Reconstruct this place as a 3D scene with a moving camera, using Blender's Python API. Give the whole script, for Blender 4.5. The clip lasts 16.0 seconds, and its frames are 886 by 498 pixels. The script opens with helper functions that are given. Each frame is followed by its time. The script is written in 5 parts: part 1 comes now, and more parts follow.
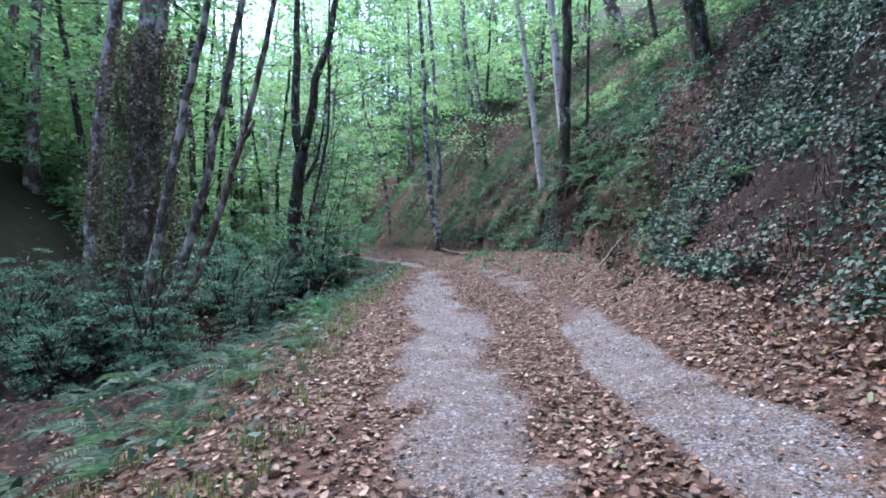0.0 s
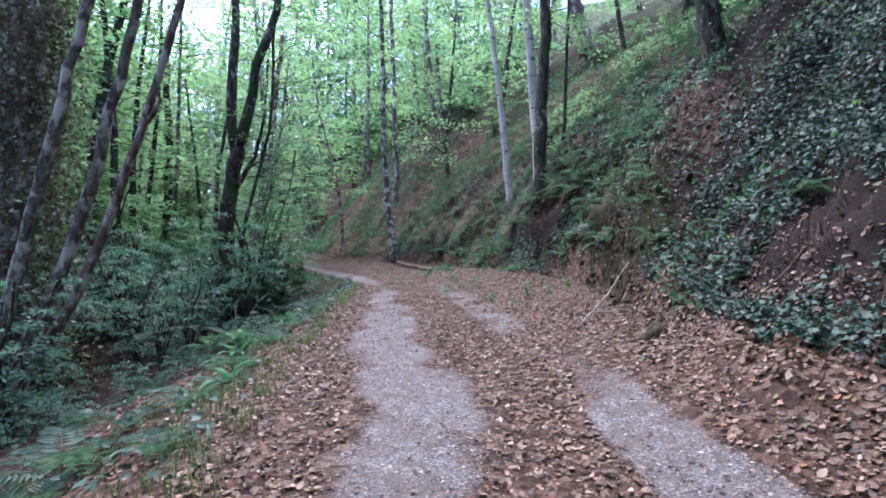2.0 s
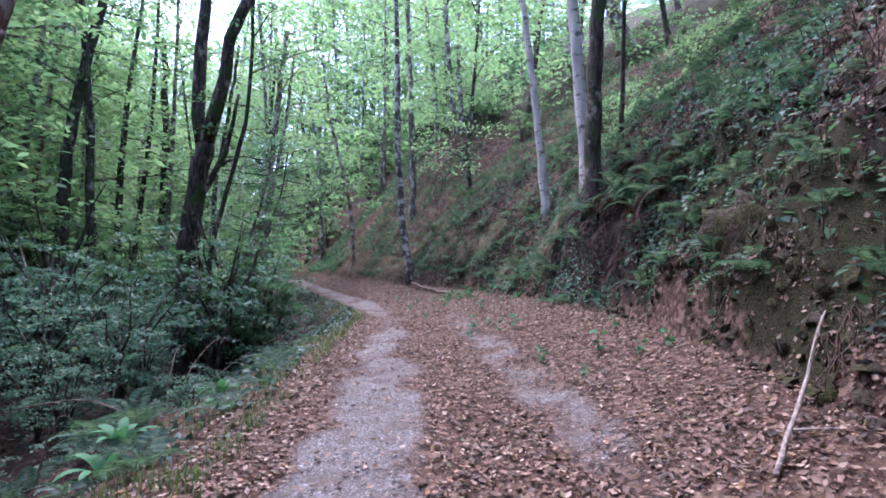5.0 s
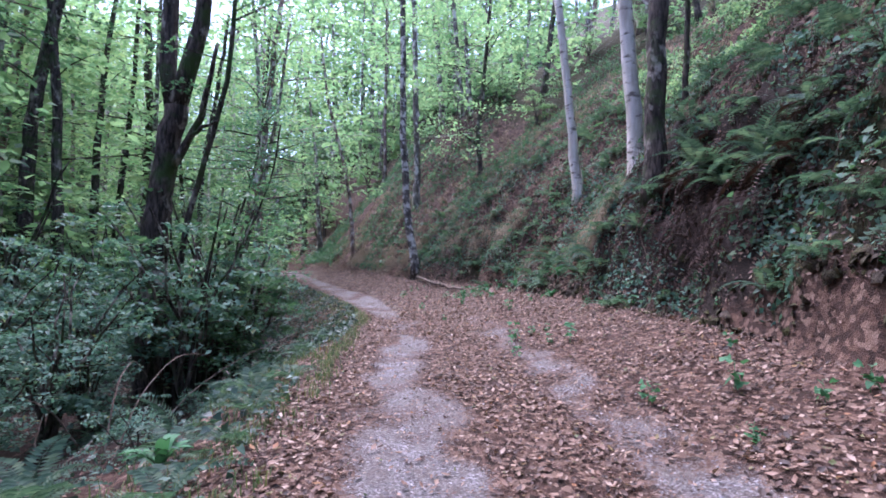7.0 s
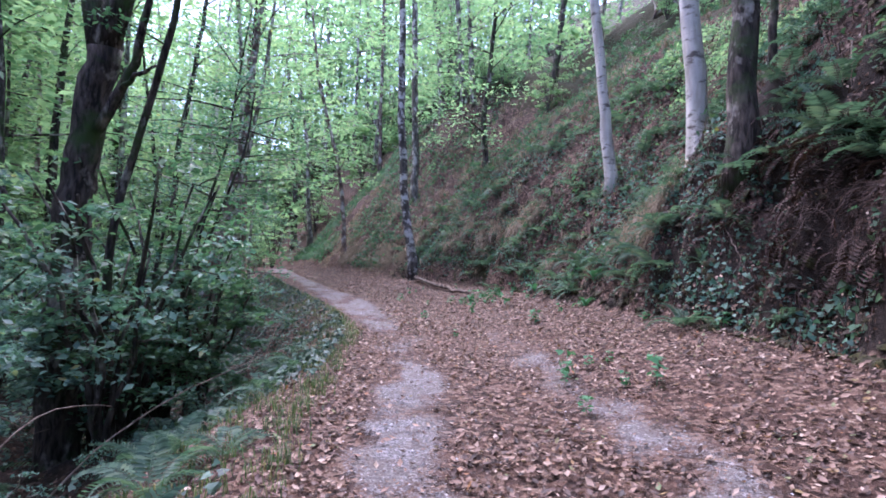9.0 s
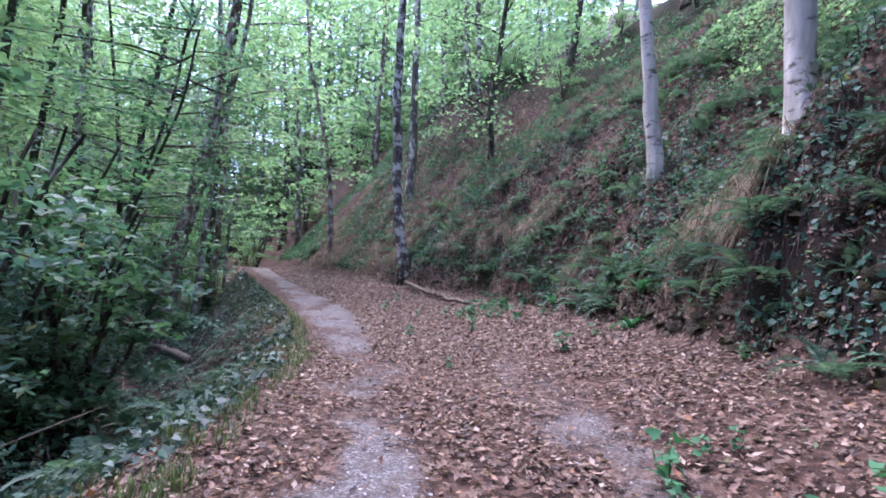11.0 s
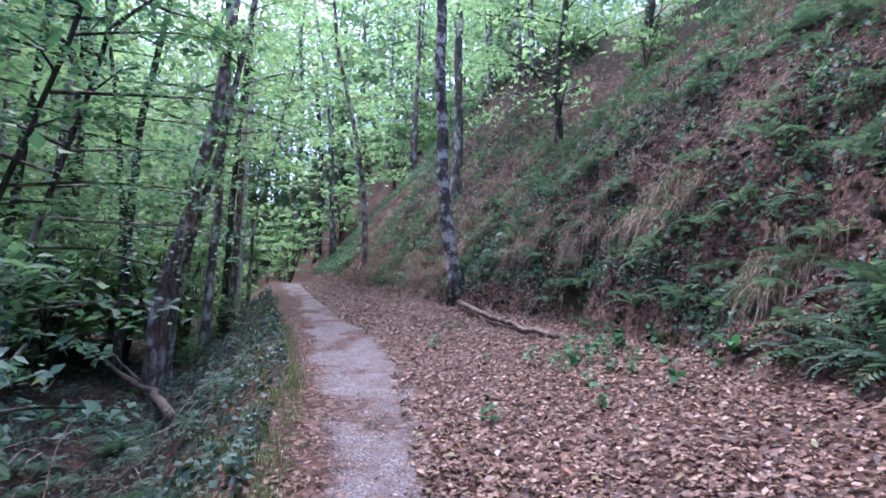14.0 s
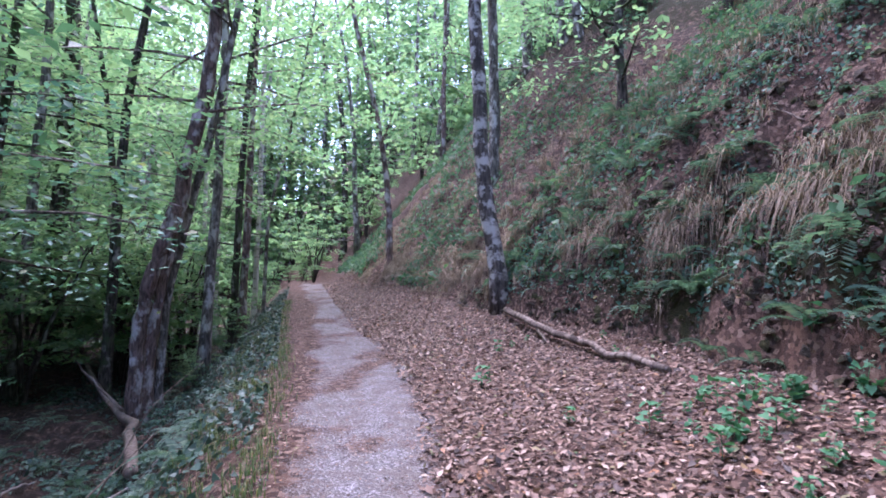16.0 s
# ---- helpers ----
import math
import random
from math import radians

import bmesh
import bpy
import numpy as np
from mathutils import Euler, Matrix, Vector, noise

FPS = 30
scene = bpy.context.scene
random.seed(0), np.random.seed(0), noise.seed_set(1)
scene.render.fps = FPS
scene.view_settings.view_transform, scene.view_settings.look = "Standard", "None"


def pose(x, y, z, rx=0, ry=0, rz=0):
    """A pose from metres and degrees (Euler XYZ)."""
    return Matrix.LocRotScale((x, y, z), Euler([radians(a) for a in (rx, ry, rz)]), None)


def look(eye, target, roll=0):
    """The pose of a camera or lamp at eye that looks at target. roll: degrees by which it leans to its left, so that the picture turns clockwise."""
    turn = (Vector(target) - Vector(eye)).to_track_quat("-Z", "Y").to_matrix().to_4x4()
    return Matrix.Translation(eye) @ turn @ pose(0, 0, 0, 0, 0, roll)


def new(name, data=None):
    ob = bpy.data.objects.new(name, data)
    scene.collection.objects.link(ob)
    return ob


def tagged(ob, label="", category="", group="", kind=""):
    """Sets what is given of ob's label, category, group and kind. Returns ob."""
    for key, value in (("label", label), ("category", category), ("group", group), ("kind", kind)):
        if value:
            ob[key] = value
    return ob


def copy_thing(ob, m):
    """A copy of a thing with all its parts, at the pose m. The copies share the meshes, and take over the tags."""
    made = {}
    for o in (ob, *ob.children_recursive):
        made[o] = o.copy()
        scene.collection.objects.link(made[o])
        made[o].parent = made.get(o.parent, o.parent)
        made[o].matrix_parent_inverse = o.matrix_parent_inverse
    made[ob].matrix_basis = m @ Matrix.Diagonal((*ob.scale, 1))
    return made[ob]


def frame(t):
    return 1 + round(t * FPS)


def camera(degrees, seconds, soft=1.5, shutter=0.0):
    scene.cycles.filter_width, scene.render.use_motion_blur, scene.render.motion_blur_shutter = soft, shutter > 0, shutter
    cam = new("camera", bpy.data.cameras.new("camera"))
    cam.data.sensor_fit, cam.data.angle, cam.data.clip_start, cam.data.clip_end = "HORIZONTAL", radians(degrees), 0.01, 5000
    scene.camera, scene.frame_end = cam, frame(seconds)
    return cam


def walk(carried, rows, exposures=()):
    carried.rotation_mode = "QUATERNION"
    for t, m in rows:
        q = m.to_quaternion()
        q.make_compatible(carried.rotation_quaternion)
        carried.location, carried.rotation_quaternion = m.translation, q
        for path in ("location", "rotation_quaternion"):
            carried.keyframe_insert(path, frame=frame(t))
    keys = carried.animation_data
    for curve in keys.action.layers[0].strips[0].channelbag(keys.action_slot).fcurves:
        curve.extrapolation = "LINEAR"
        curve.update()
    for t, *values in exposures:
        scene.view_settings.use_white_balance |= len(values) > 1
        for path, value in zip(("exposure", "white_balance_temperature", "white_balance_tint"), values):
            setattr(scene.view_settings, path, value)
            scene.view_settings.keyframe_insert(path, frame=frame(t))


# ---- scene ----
cam = camera(82.7, 16.0, soft=1.75)
PATH = [
    (0, (2.097, 0.821, 1.018), (1.819, 2.801, 1.086), -1.5),
    (0.5, (1.986, 1.42, 1.123), (1.765, 3.406, 1.186), -1.3),
    (1, (1.838, 2.003, 1.198), (1.675, 3.995, 1.268), -1.1),
    (1.5, (1.745, 2.512, 1.247), (1.633, 4.507, 1.33), -0.8),
    (2, (1.669, 3.135, 1.351), (1.57, 5.13, 1.452), -0.3),
    (2.5, (1.627, 3.702, 1.369), (1.531, 5.695, 1.502), 0.1),
    (3, (1.601, 4.301, 1.443), (1.53, 6.295, 1.59), 0.8),
    (3.5, (1.624, 4.937, 1.516), (1.538, 6.928, 1.679), 1.4),
    (4, (1.576, 5.608, 1.559), (1.487, 7.598, 1.738), 1.2),
    (4.5, (1.509, 6.227, 1.661), (1.413, 8.218, 1.821), 1.1),
    (5, (1.425, 6.937, 1.738), (1.246, 8.922, 1.903), 0.0),
    (5.2, (1.397, 7.216, 1.768), (1.189, 9.199, 1.929), 0.0),
    (7.3, (0.477, 9.6, 1.891), (0.318, 11.589, 2.025), 0.6),
    (7.5, (0.41, 9.864, 1.912), (0.251, 11.853, 2.05), 0.7),
    (8, (0.292, 10.511, 1.924), (0.134, 12.5, 2.057), 0.6),
    (8.5, (0.184, 11.131, 1.941), (0.036, 13.121, 2.07), 0.8),
    (9, (0.047, 11.767, 2.004), (-0.092, 13.758, 2.131), 1.2),
    (9.2, (0.027, 11.998, 1.996), (-0.109, 13.989, 2.124), 1.3),
    (11.3, (-0.123, 15.138, 1.977), (-0.265, 17.125, 2.152), 3.8),
    (11.5, (-0.161, 15.403, 1.976), (-0.323, 17.387, 2.17), 3.6),
    (12, (-0.325, 16.141, 2.086), (-0.474, 18.126, 2.286), 3.2),
    (12.5, (-0.439, 16.835, 2.085), (-0.607, 18.817, 2.293), 3.0),
    (13, (-0.604, 17.582, 2.171), (-0.841, 19.557, 2.377), 2.7),
    (13.5, (-0.81, 18.252, 2.296), (-1.06, 20.227, 2.492), 2.4),
    (14, (-1.012, 18.982, 2.326), (-1.302, 20.953, 2.508), 2.2),
    (14.5, (-1.186, 19.678, 2.409), (-1.515, 21.643, 2.575), 1.9),
    (15, (-1.402, 20.468, 2.511), (-1.752, 22.431, 2.672), 1.7),
    (15.5, (-1.538, 21.174, 2.493), (-1.916, 23.132, 2.65), 1.5),
    (16, (-1.724, 21.953, 2.581), (-2.128, 23.906, 2.738), 1.3),
]
walk(cam, [(t, look(e, g, r)) for t, e, g, r in PATH], [(0.0, 2.55, 5550, 16), (5.0, 2.52, 5700, 30), (8.5, 2.7, 5650, 33), (12.0, 2.62, 5600, 31), (14.0, 2.7, 5600, 33), (16.0, 2.9, 5600, 36)])

# ---- light: bright overcast sky over a shaded wood ----
world = bpy.data.worlds.new("sky")
scene.world = world
world.use_nodes = True
wn = world.node_tree
sky = wn.nodes.new("ShaderNodeTexSky")
sky.sky_type, sky.sun_disc = "NISHITA", False
sky.sun_elevation, sky.sun_rotation = radians(67), radians(-34)
sky.air_density, sky.dust_density, sky.ozone_density = 1.0, 2.0, 1.5
wn.links.new(sky.outputs[0], wn.nodes["Background"].inputs[0])
wn.nodes["Background"].inputs[1].default_value = 0.15
sun_data = bpy.data.lights.new("sun", "SUN")
sun_data.energy, sun_data.angle, sun_data.color = 1.4, radians(60), (1.0, 0.98, 0.94)
sun = new("sun", sun_data)
sun.matrix_world = look((-0.2, 0.3, 0.85), (0, 0, 0))

# ---- materials ----
def shader(name, rough=0.8, spec=0.3):
    m = bpy.data.materials.new(name)
    m.use_nodes = True
    b = m.node_tree.nodes["Principled BSDF"]
    b.inputs["Roughness"].default_value = rough
    b.inputs["Specular IOR Level"].default_value = spec
    return m, m.node_tree, b


def ramp_node(nt, source, stops):
    r = nt.nodes.new("ShaderNodeValToRGB")
    els = r.color_ramp.elements
    while len(els) < len(stops):
        els.new(0.5)
    for el, (p, c) in zip(els, stops):
        el.position, el.color = p, (*c, 1)
    nt.links.new(source, r.inputs[0])
    return r.outputs[0]


def noise_node(nt, scale, detail=5, stretch=None, coord="Object", rough=0.6):
    tc = nt.nodes.new("ShaderNodeTexCoord")
    out = tc.outputs[coord]
    if stretch:
        mp = nt.nodes.new("ShaderNodeMapping")
        mp.inputs["Scale"].default_value = stretch
        nt.links.new(out, mp.inputs[0])
        out = mp.outputs[0]
    n = nt.nodes.new("ShaderNodeTexNoise")
    n.inputs["Scale"].default_value, n.inputs["Detail"].default_value = scale, detail
    n.inputs["Roughness"].default_value = rough
    nt.links.new(out, n.inputs["Vector"])
    return n.outputs[0]


def mixc(nt, fac, a, b, mode="MIX"):
    m = nt.nodes.new("ShaderNodeMix")
    m.data_type, m.blend_type = "RGBA", mode
    for socket, v in ((m.inputs[0], fac), (m.inputs[6], a), (m.inputs[7], b)):
        if hasattr(v, "links"):
            nt.links.new(v, socket)
        elif isinstance(v, (int, float)):
            socket.default_value = v
        else:
            socket.default_value = (*v, 1)
    return m.outputs[2]


def math_node(nt, op, a, b=0.0, clamp=False):
    m = nt.nodes.new("ShaderNodeMath")
    m.operation, m.use_clamp = op, clamp
    for socket, v in ((m.inputs[0], a), (m.inputs[1], b)):
        if hasattr(v, "links"):
            nt.links.new(v, socket)
        else:
            socket.default_value = v
    return m.outputs[0]


def bump(nt, b, height, strength=0.5, distance=0.02):
    n = nt.nodes.new("ShaderNodeBump")
    n.inputs["Strength"].default_value, n.inputs["Distance"].default_value = strength, distance
    nt.links.new(height, n.inputs["Height"])
    nt.links.new(n.outputs[0], b.inputs["Normal"])


def leaf_material(name, stops, rough=0.5, through_light=0.35, glow_tint=1.6, spec=0.35):
    """Leaves, each with its own tint, that let some light pass."""
    m, nt, b = shader(name, rough, spec)
    geo = nt.nodes.new("ShaderNodeNewGeometry")
    col = ramp_node(nt, geo.outputs["Random Per Island"], stops)
    big = noise_node(nt, 0.7, 2)
    col = mixc(nt, math_node(nt, "MULTIPLY", big, 0.5), col, (0.6, 0.6, 0.6), "MULTIPLY")
    nt.links.new(col, b.inputs["Base Color"])
    if through_light:
        tr = nt.nodes.new("ShaderNodeBsdfTranslucent")
        nt.links.new(mixc(nt, 1.0, col, (glow_tint * .92, glow_tint, glow_tint * 0.72), "MULTIPLY"), tr.inputs[0])
        mx = nt.nodes.new("ShaderNodeMixShader")
        mx.inputs[0].default_value = through_light
        nt.links.new(b.outputs[0], mx.inputs[1])
        nt.links.new(tr.outputs[0], mx.inputs[2])
        nt.links.new(mx.outputs[0], nt.nodes["Material Output"].inputs[0])
    return m


def bark_material(name, dark, light, patch=None, patch_at=0.62, scale=9.0, moss=0.0, bands=0.6):
    m, nt, b = shader(name, 0.85, 0.2)
    n1 = noise_node(nt, scale, 6, (1, 1, 0.22))
    col = ramp_node(nt, n1, [(0.38, dark), (0.62, light)])
    col = mixc(nt, ramp_node(nt, noise_node(nt, 1.3, 3), [(0.35, (0, 0, 0)), (0.65, (0.6, 0.6, 0.6))]), col, dark)
    if patch:
        n2 = noise_node(nt, 3.2, 4, (1, 1, bands))
        f = ramp_node(nt, n2, [(patch_at - 0.05, (0, 0, 0)), (patch_at + 0.05, (1, 1, 1))])
        col = mixc(nt, f, col, patch)
    if moss:
        n3 = noise_node(nt, 1.7, 5)
        f = ramp_node(nt, n3, [(0.6 - moss * 0.3, (0, 0, 0)), (0.75 - moss * 0.25, (1, 1, 1))])
        col = mixc(nt, f, col, (0.035, 0.06, 0.018))
    nt.links.new(col, b.inputs["Base Color"])
    bump(nt, b, n1, 1.0, 0.05)
    return m


GREEN_DARK = leaf_material("dark_shrub_leaf", [(0, (0.04, 0.092, 0.074)), (0.5, (0.08, 0.172, 0.128)), (0.96, (0.14, 0.24, 0.17)), (1, (0.22, 0.2, 0.06))], 0.5, 0.38, spec=0.28)
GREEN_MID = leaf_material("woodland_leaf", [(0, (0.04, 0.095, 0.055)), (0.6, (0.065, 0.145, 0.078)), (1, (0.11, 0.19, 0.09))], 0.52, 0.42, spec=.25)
# paler and bluer than woodland leaf: open skylight and haze put into the colour
GREEN_LIT = leaf_material("lit_canopy_leaf", [(0, (0.11, 0.2, 0.115)), (0.6, (0.165, 0.265, 0.145)), (1, (0.24, 0.32, 0.17))], 0.5, 0.6, 1.75)
IVY = leaf_material("ivy_leaf", [(0, (0.012, 0.032, 0.022)), (0.6, (0.03, 0.07, 0.048)), (1, (0.062, 0.115, 0.08))], 0.5, 0.12, spec=0.3)
FERN = leaf_material("fern_green", [(0, (0.036, 0.076, 0.051)), (0.6, (0.076, 0.14, 0.094)), (1, (0.135, 0.195, 0.122))], 0.5, 0.35, spec=0.3)
FERN_DEAD = leaf_material("dead_fern", [(0, (0.02, 0.01, 0.007)), (1, (0.07, 0.037, 0.026))], 0.85, 0.1)
TONGUE = leaf_material("tongue_fern_green", [(0, (0.04, 0.13, 0.06)), (1, (0.07, 0.2, 0.09))], 0.55, 0.25, spec=0.2)
LITTER = leaf_material("fallen_leaf", [(0, (0.028, 0.017, 0.013)), (0.2, (0.07, 0.037, 0.027)), (0.42, (0.12, 0.069, 0.05)), (0.64, (0.18, 0.102, 0.07)), (0.84, (0.275, 0.175, 0.125)), (0.95, (0.4, 0.3, 0.235)), (0.965, (0.27, 0.11, 0.045)), (1, (0.12, 0.16, 0.07))], 0.6, 0.12, 1.2)
IVY_DRY = leaf_material("hanging_dry_ivy", [(0, (0.04, 0.035, 0.024)), (0.45, (0.12, 0.108, 0.072)), (0.8, (0.16, 0.18, 0.11)), (1, (0.34, 0.32, 0.25))], 0.6, 0.2, spec=0.25)
STRAW = leaf_material("dry_grass", [(0, (0.13, 0.095, 0.065)), (1, (0.33, 0.255, 0.18))], 0.8, 0.2, 1.2)
GRASS = leaf_material("verge_grass", [(0, (0.04, 0.075, 0.025)), (0.7, (0.075, 0.125, 0.04)), (1, (0.18, 0.15, 0.06))], 0.6, 0.3)
ROOT = leaf_material("bare_root", [(0, (0.02, 0.011, 0.008)), (1, (0.07, 0.038, 0.027))], 0.85, 0)
BARK_GREY = bark_material("grey_bark", (0.045, 0.037, 0.03), (0.22, 0.187, 0.155), (0.42, 0.385, 0.34), 0.55, 15.0)
BARK_DARK = bark_material("dark_bark", (0.013, 0.01, 0.008), (0.11, 0.085, 0.07), (0.26, 0.235, 0.2), 0.6, 15.0, moss=0.35)
BARK_RED = bark_material("reddish_bark", (0.055, 0.035, 0.029), (0.24, 0.155, 0.125), (0.38, 0.33, 0.3), 0.55, 15.0)
BARK_FLAKY = bark_material("flaky_lichen_bark", (0.03, 0.024, 0.02), (0.16, 0.132, 0.108), (0.42, 0.385, 0.34), 0.54, 15.0, bands=1.1)
BARK_PALE = bark_material("pale_bark", (0.34, 0.305, 0.265), (0.66, 0.6, 0.54), (0.12, 0.1, 0.085), 0.6, 5.0, bands=2.2)
PALEWOOD = bark_material("pale_stripped_wood", (0.2, 0.16, 0.135), (0.4, 0.34, 0.3), (0.1, 0.08, 0.065), 0.66, 14.0)
DEADWOOD = bark_material("weathered_deadwood", (0.09, 0.065, 0.05), (0.28, 0.22, 0.175), (0.05, 0.035, 0.028), 0.62, 14.0)


def ground_material():
    m, nt, b = shader("forest_ground", 0.9, 0.2)
    att = nt.nodes.new("ShaderNodeAttribute")
    att.attribute_name = "cover"
    sep = nt.nodes.new("ShaderNodeSeparateColor")
    nt.links.new(att.outputs[0], sep.inputs[0])
    fine = noise_node(nt, 38, 6, rough=0.75)
    mid = noise_node(nt, 5, 5)
    vor = nt.nodes.new("ShaderNodeTexVoronoi")
    tc = nt.nodes.new("ShaderNodeTexCoord")
    vor.inputs["Scale"].default_value = 70
    nt.links.new(tc.outputs["Object"], vor.inputs["Vector"])
    vsep = nt.nodes.new("ShaderNodeSeparateColor")
    nt.links.new(vor.outputs["Color"], vsep.inputs[0])
    grey = ramp_node(nt, vsep.outputs[0], [(0, (0.085, 0.074, 0.072)), (0.5, (0.165, 0.15, 0.15)), (0.85, (0.25, 0.232, 0.235)), (1, (0.38, 0.36, 0.36))])
    grey = mixc(nt, ramp_node(nt, mid, [(0.38, (0, 0, 0)), (0.62, (0.8, 0.8, 0.8))]), grey, ramp_node(nt, fine, [(0.3, (0.07, 0.052, 0.042)), (0.7, (0.19, 0.155, 0.135))]))
    vor2 = nt.nodes.new("ShaderNodeTexVoronoi")
    vor2.inputs["Scale"].default_value = 17
    nt.links.new(tc.outputs["Object"], vor2.inputs["Vector"])
    v2 = nt.nodes.new("ShaderNodeSeparateColor")
    nt.links.new(vor2.outputs["Color"], v2.inputs[0])
    brown = ramp_node(nt, v2.outputs[0], [(0, (0.03, 0.018, 0.013)), (0.4, (0.065, 0.036, 0.026)), (0.75, (0.12, 0.07, 0.05)), (1, (0.2, 0.135, 0.1))])
    soil = ramp_node(nt, fine, [(0.34, (0.009, 0.0065, 0.005)), (0.6, (0.03, 0.0205, 0.0155)), (0.85, (0.08, 0.054, 0.04))])
    moss = ramp_node(nt, fine, [(0.35, (0.009, 0.009, 0.004)), (0.78, (0.062, 0.058, 0.02))])
    # red: gravel, green: moss, blue: bare earth
    g = math_node(nt, "ADD", sep.outputs[0], math_node(nt, "MULTIPLY", math_node(nt, "SUBTRACT", fine, 0.5), 1.5))
    g = ramp_node(nt, g, [(0.36, (0, 0, 0)), (0.62, (1, 1, 1))])
    ms = math_node(nt, "ADD", sep.outputs[1], math_node(nt, "MULTIPLY", math_node(nt, "SUBTRACT", mid, 0.5), 1.2))
    ms = ramp_node(nt, ms, [(0.4, (0, 0, 0)), (0.65, (1, 1, 1))])
    es = math_node(nt, "ADD", sep.outputs[2], math_node(nt, "MULTIPLY", math_node(nt, "SUBTRACT", mid, 0.5), 1.0))
    es = ramp_node(nt, es, [(0.4, (0, 0, 0)), (0.65, (1, 1, 1))])
    col = mixc(nt, es, brown, soil)
    col = mixc(nt, ms, col, moss)
    col = mixc(nt, g, col, grey)
    nt.links.new(col, b.inputs["Base Color"])
    h = math_node(nt, "ADD", fine, math_node(nt, "MULTIPLY", vor.outputs["Distance"], 0.6))
    bump(nt, b, h, 0.9, 0.03)
    return m


def stone_material():
    m, nt, b = shader("gravel_stone", 0.85, 0.3)
    geo = nt.nodes.new("ShaderNodeNewGeometry")
    nt.links.new(ramp_node(nt, geo.outputs["Random Per Island"], [(0, (0.08, 0.072, 0.072)), (0.7, (0.17, 0.157, 0.16)), (1, (0.38, 0.36, 0.362))]), b.inputs["Base Color"])
    bump(nt, b, noise_node(nt, 60, 4), 0.5, 0.005)
    return m


GROUND, STONE = ground_material(), stone_material()

def rock_material():
    m, nt, b = shader("mossy_rock", 0.9, 0.2)
    fine, mid = noise_node(nt, 22, 6), noise_node(nt, 2.6, 6)
    rock = ramp_node(nt, fine, [(0.3, (0.022, 0.017, 0.013)), (0.78, (0.1, 0.078, 0.058))])
    green = ramp_node(nt, fine, [(0.3, (0.012, 0.012, 0.005)), (0.8, (0.075, 0.07, 0.023))])
    nt.links.new(mixc(nt, ramp_node(nt, mid, [(0.42, (0, 0, 0)), (0.58, (1, 1, 1))]), rock, green), b.inputs["Base Color"])
    bump(nt, b, math_node(nt, "ADD", fine, mid), 1.0, 0.05)
    return m


ROCK = rock_material()


# ---- the lie of the land ----
rng = np.random.default_rng(7)
LATTICE = rng.random((256, 256))


def vnoise(x, y):
    """Smooth value noise, 0 to 1."""
    xi, yi = np.floor(x).astype(int), np.floor(y).astype(int)
    fx, fy = x - xi, y - yi
    fx, fy = fx * fx * (3 - 2 * fx), fy * fy * (3 - 2 * fy)
    a, b_, c, d = (LATTICE[(xi + i) % 256, (yi + j) % 256] for i, j in ((0, 0), (1, 0), (0, 1), (1, 1)))
    return (a * (1 - fx) + b_ * fx) * (1 - fy) + (c * (1 - fx) + d * fx) * fy


def line(ys, xs):
    """A line along the walk, as x over y, carried on straight past its ends."""
    ys, xs = np.array(ys, float), np.array(xs, float)
    k0, k1 = (xs[1] - xs[0]) / (ys[1] - ys[0]), (xs[-1] - xs[-2]) / (ys[-1] - ys[-2])

    def at(y):
        y = np.asarray(y, float)
        return np.interp(y, ys, xs) + np.minimum(y - ys[0], 0) * k0 + np.maximum(y - ys[-1], 0) * k1
    return at


def smooth(a, b_, v):
    t = np.clip((v - a) / (b_ - a), 0, 1)
    return t * t * (3 - 2 * t)


Z_WAY = line([0, 6, 12, 15, 18, 24, 28, 34, 44, 52, 60, 100, 160], [-.33, .02, .44, .66, .83, 1.03, 1.17, 1.5, 2.2, 2.8, 2.6, 8, 28])
WAY_L = line([1, 3.5, 6, 8.8, 12, 14, 16.4, 20, 21.5, 24.2, 28, 31, 37.6, 52], [1.6, 1.4, 0.95, .5, -.2, -.6, -.8, -1.45, -1.85, -3.0, -4.8, -6.1, -9.4, -17.3])
WAY_R = line([1, 3.5, 6, 8.8, 10.7, 14, 16.4, 20, 21.6, 25.6, 27.8, 31, 35.4, 52], [2.4, 2.34, 2.2, 1.75, 1.15, .45, .0, -.75, -1.15, -2.4, -3.0, -4.45, -7.0, -15.7])
FOOT = line([0, 4, 8, 10.4, 14.4, 18, 20, 23, 26, 28.5, 31, 34, 36, 40, 44, 52], [4.4, 4.1, 3.9, 3.95, 4.05, 3.3, 2.95, 2.4, 1.5, .9, -.6, -3.0, -4.6, -7.6, -10.4, -14.6])
EDGE = line([1, 3.8, 5.1, 8.1, 9.4, 11.2, 14, 16.3, 21.2, 25.3, 26.7, 29.5, 36, 52], [.75, .35, .05, -.6, -.85, -1.0, -1.4, -1.75, -2.5, -4.0, -4.7, -6.1, -9.7, -18.0])
TRACK_L = line([1, 3.5, 4.4, 5.7, 8.7], [3.4, 3.1, 2.86, 2.72, 2.66])
TRACK_R = line([1, 3.5, 4.4, 5.7, 8.7], [4.0, 3.8, 3.6, 3.44, 3.2])
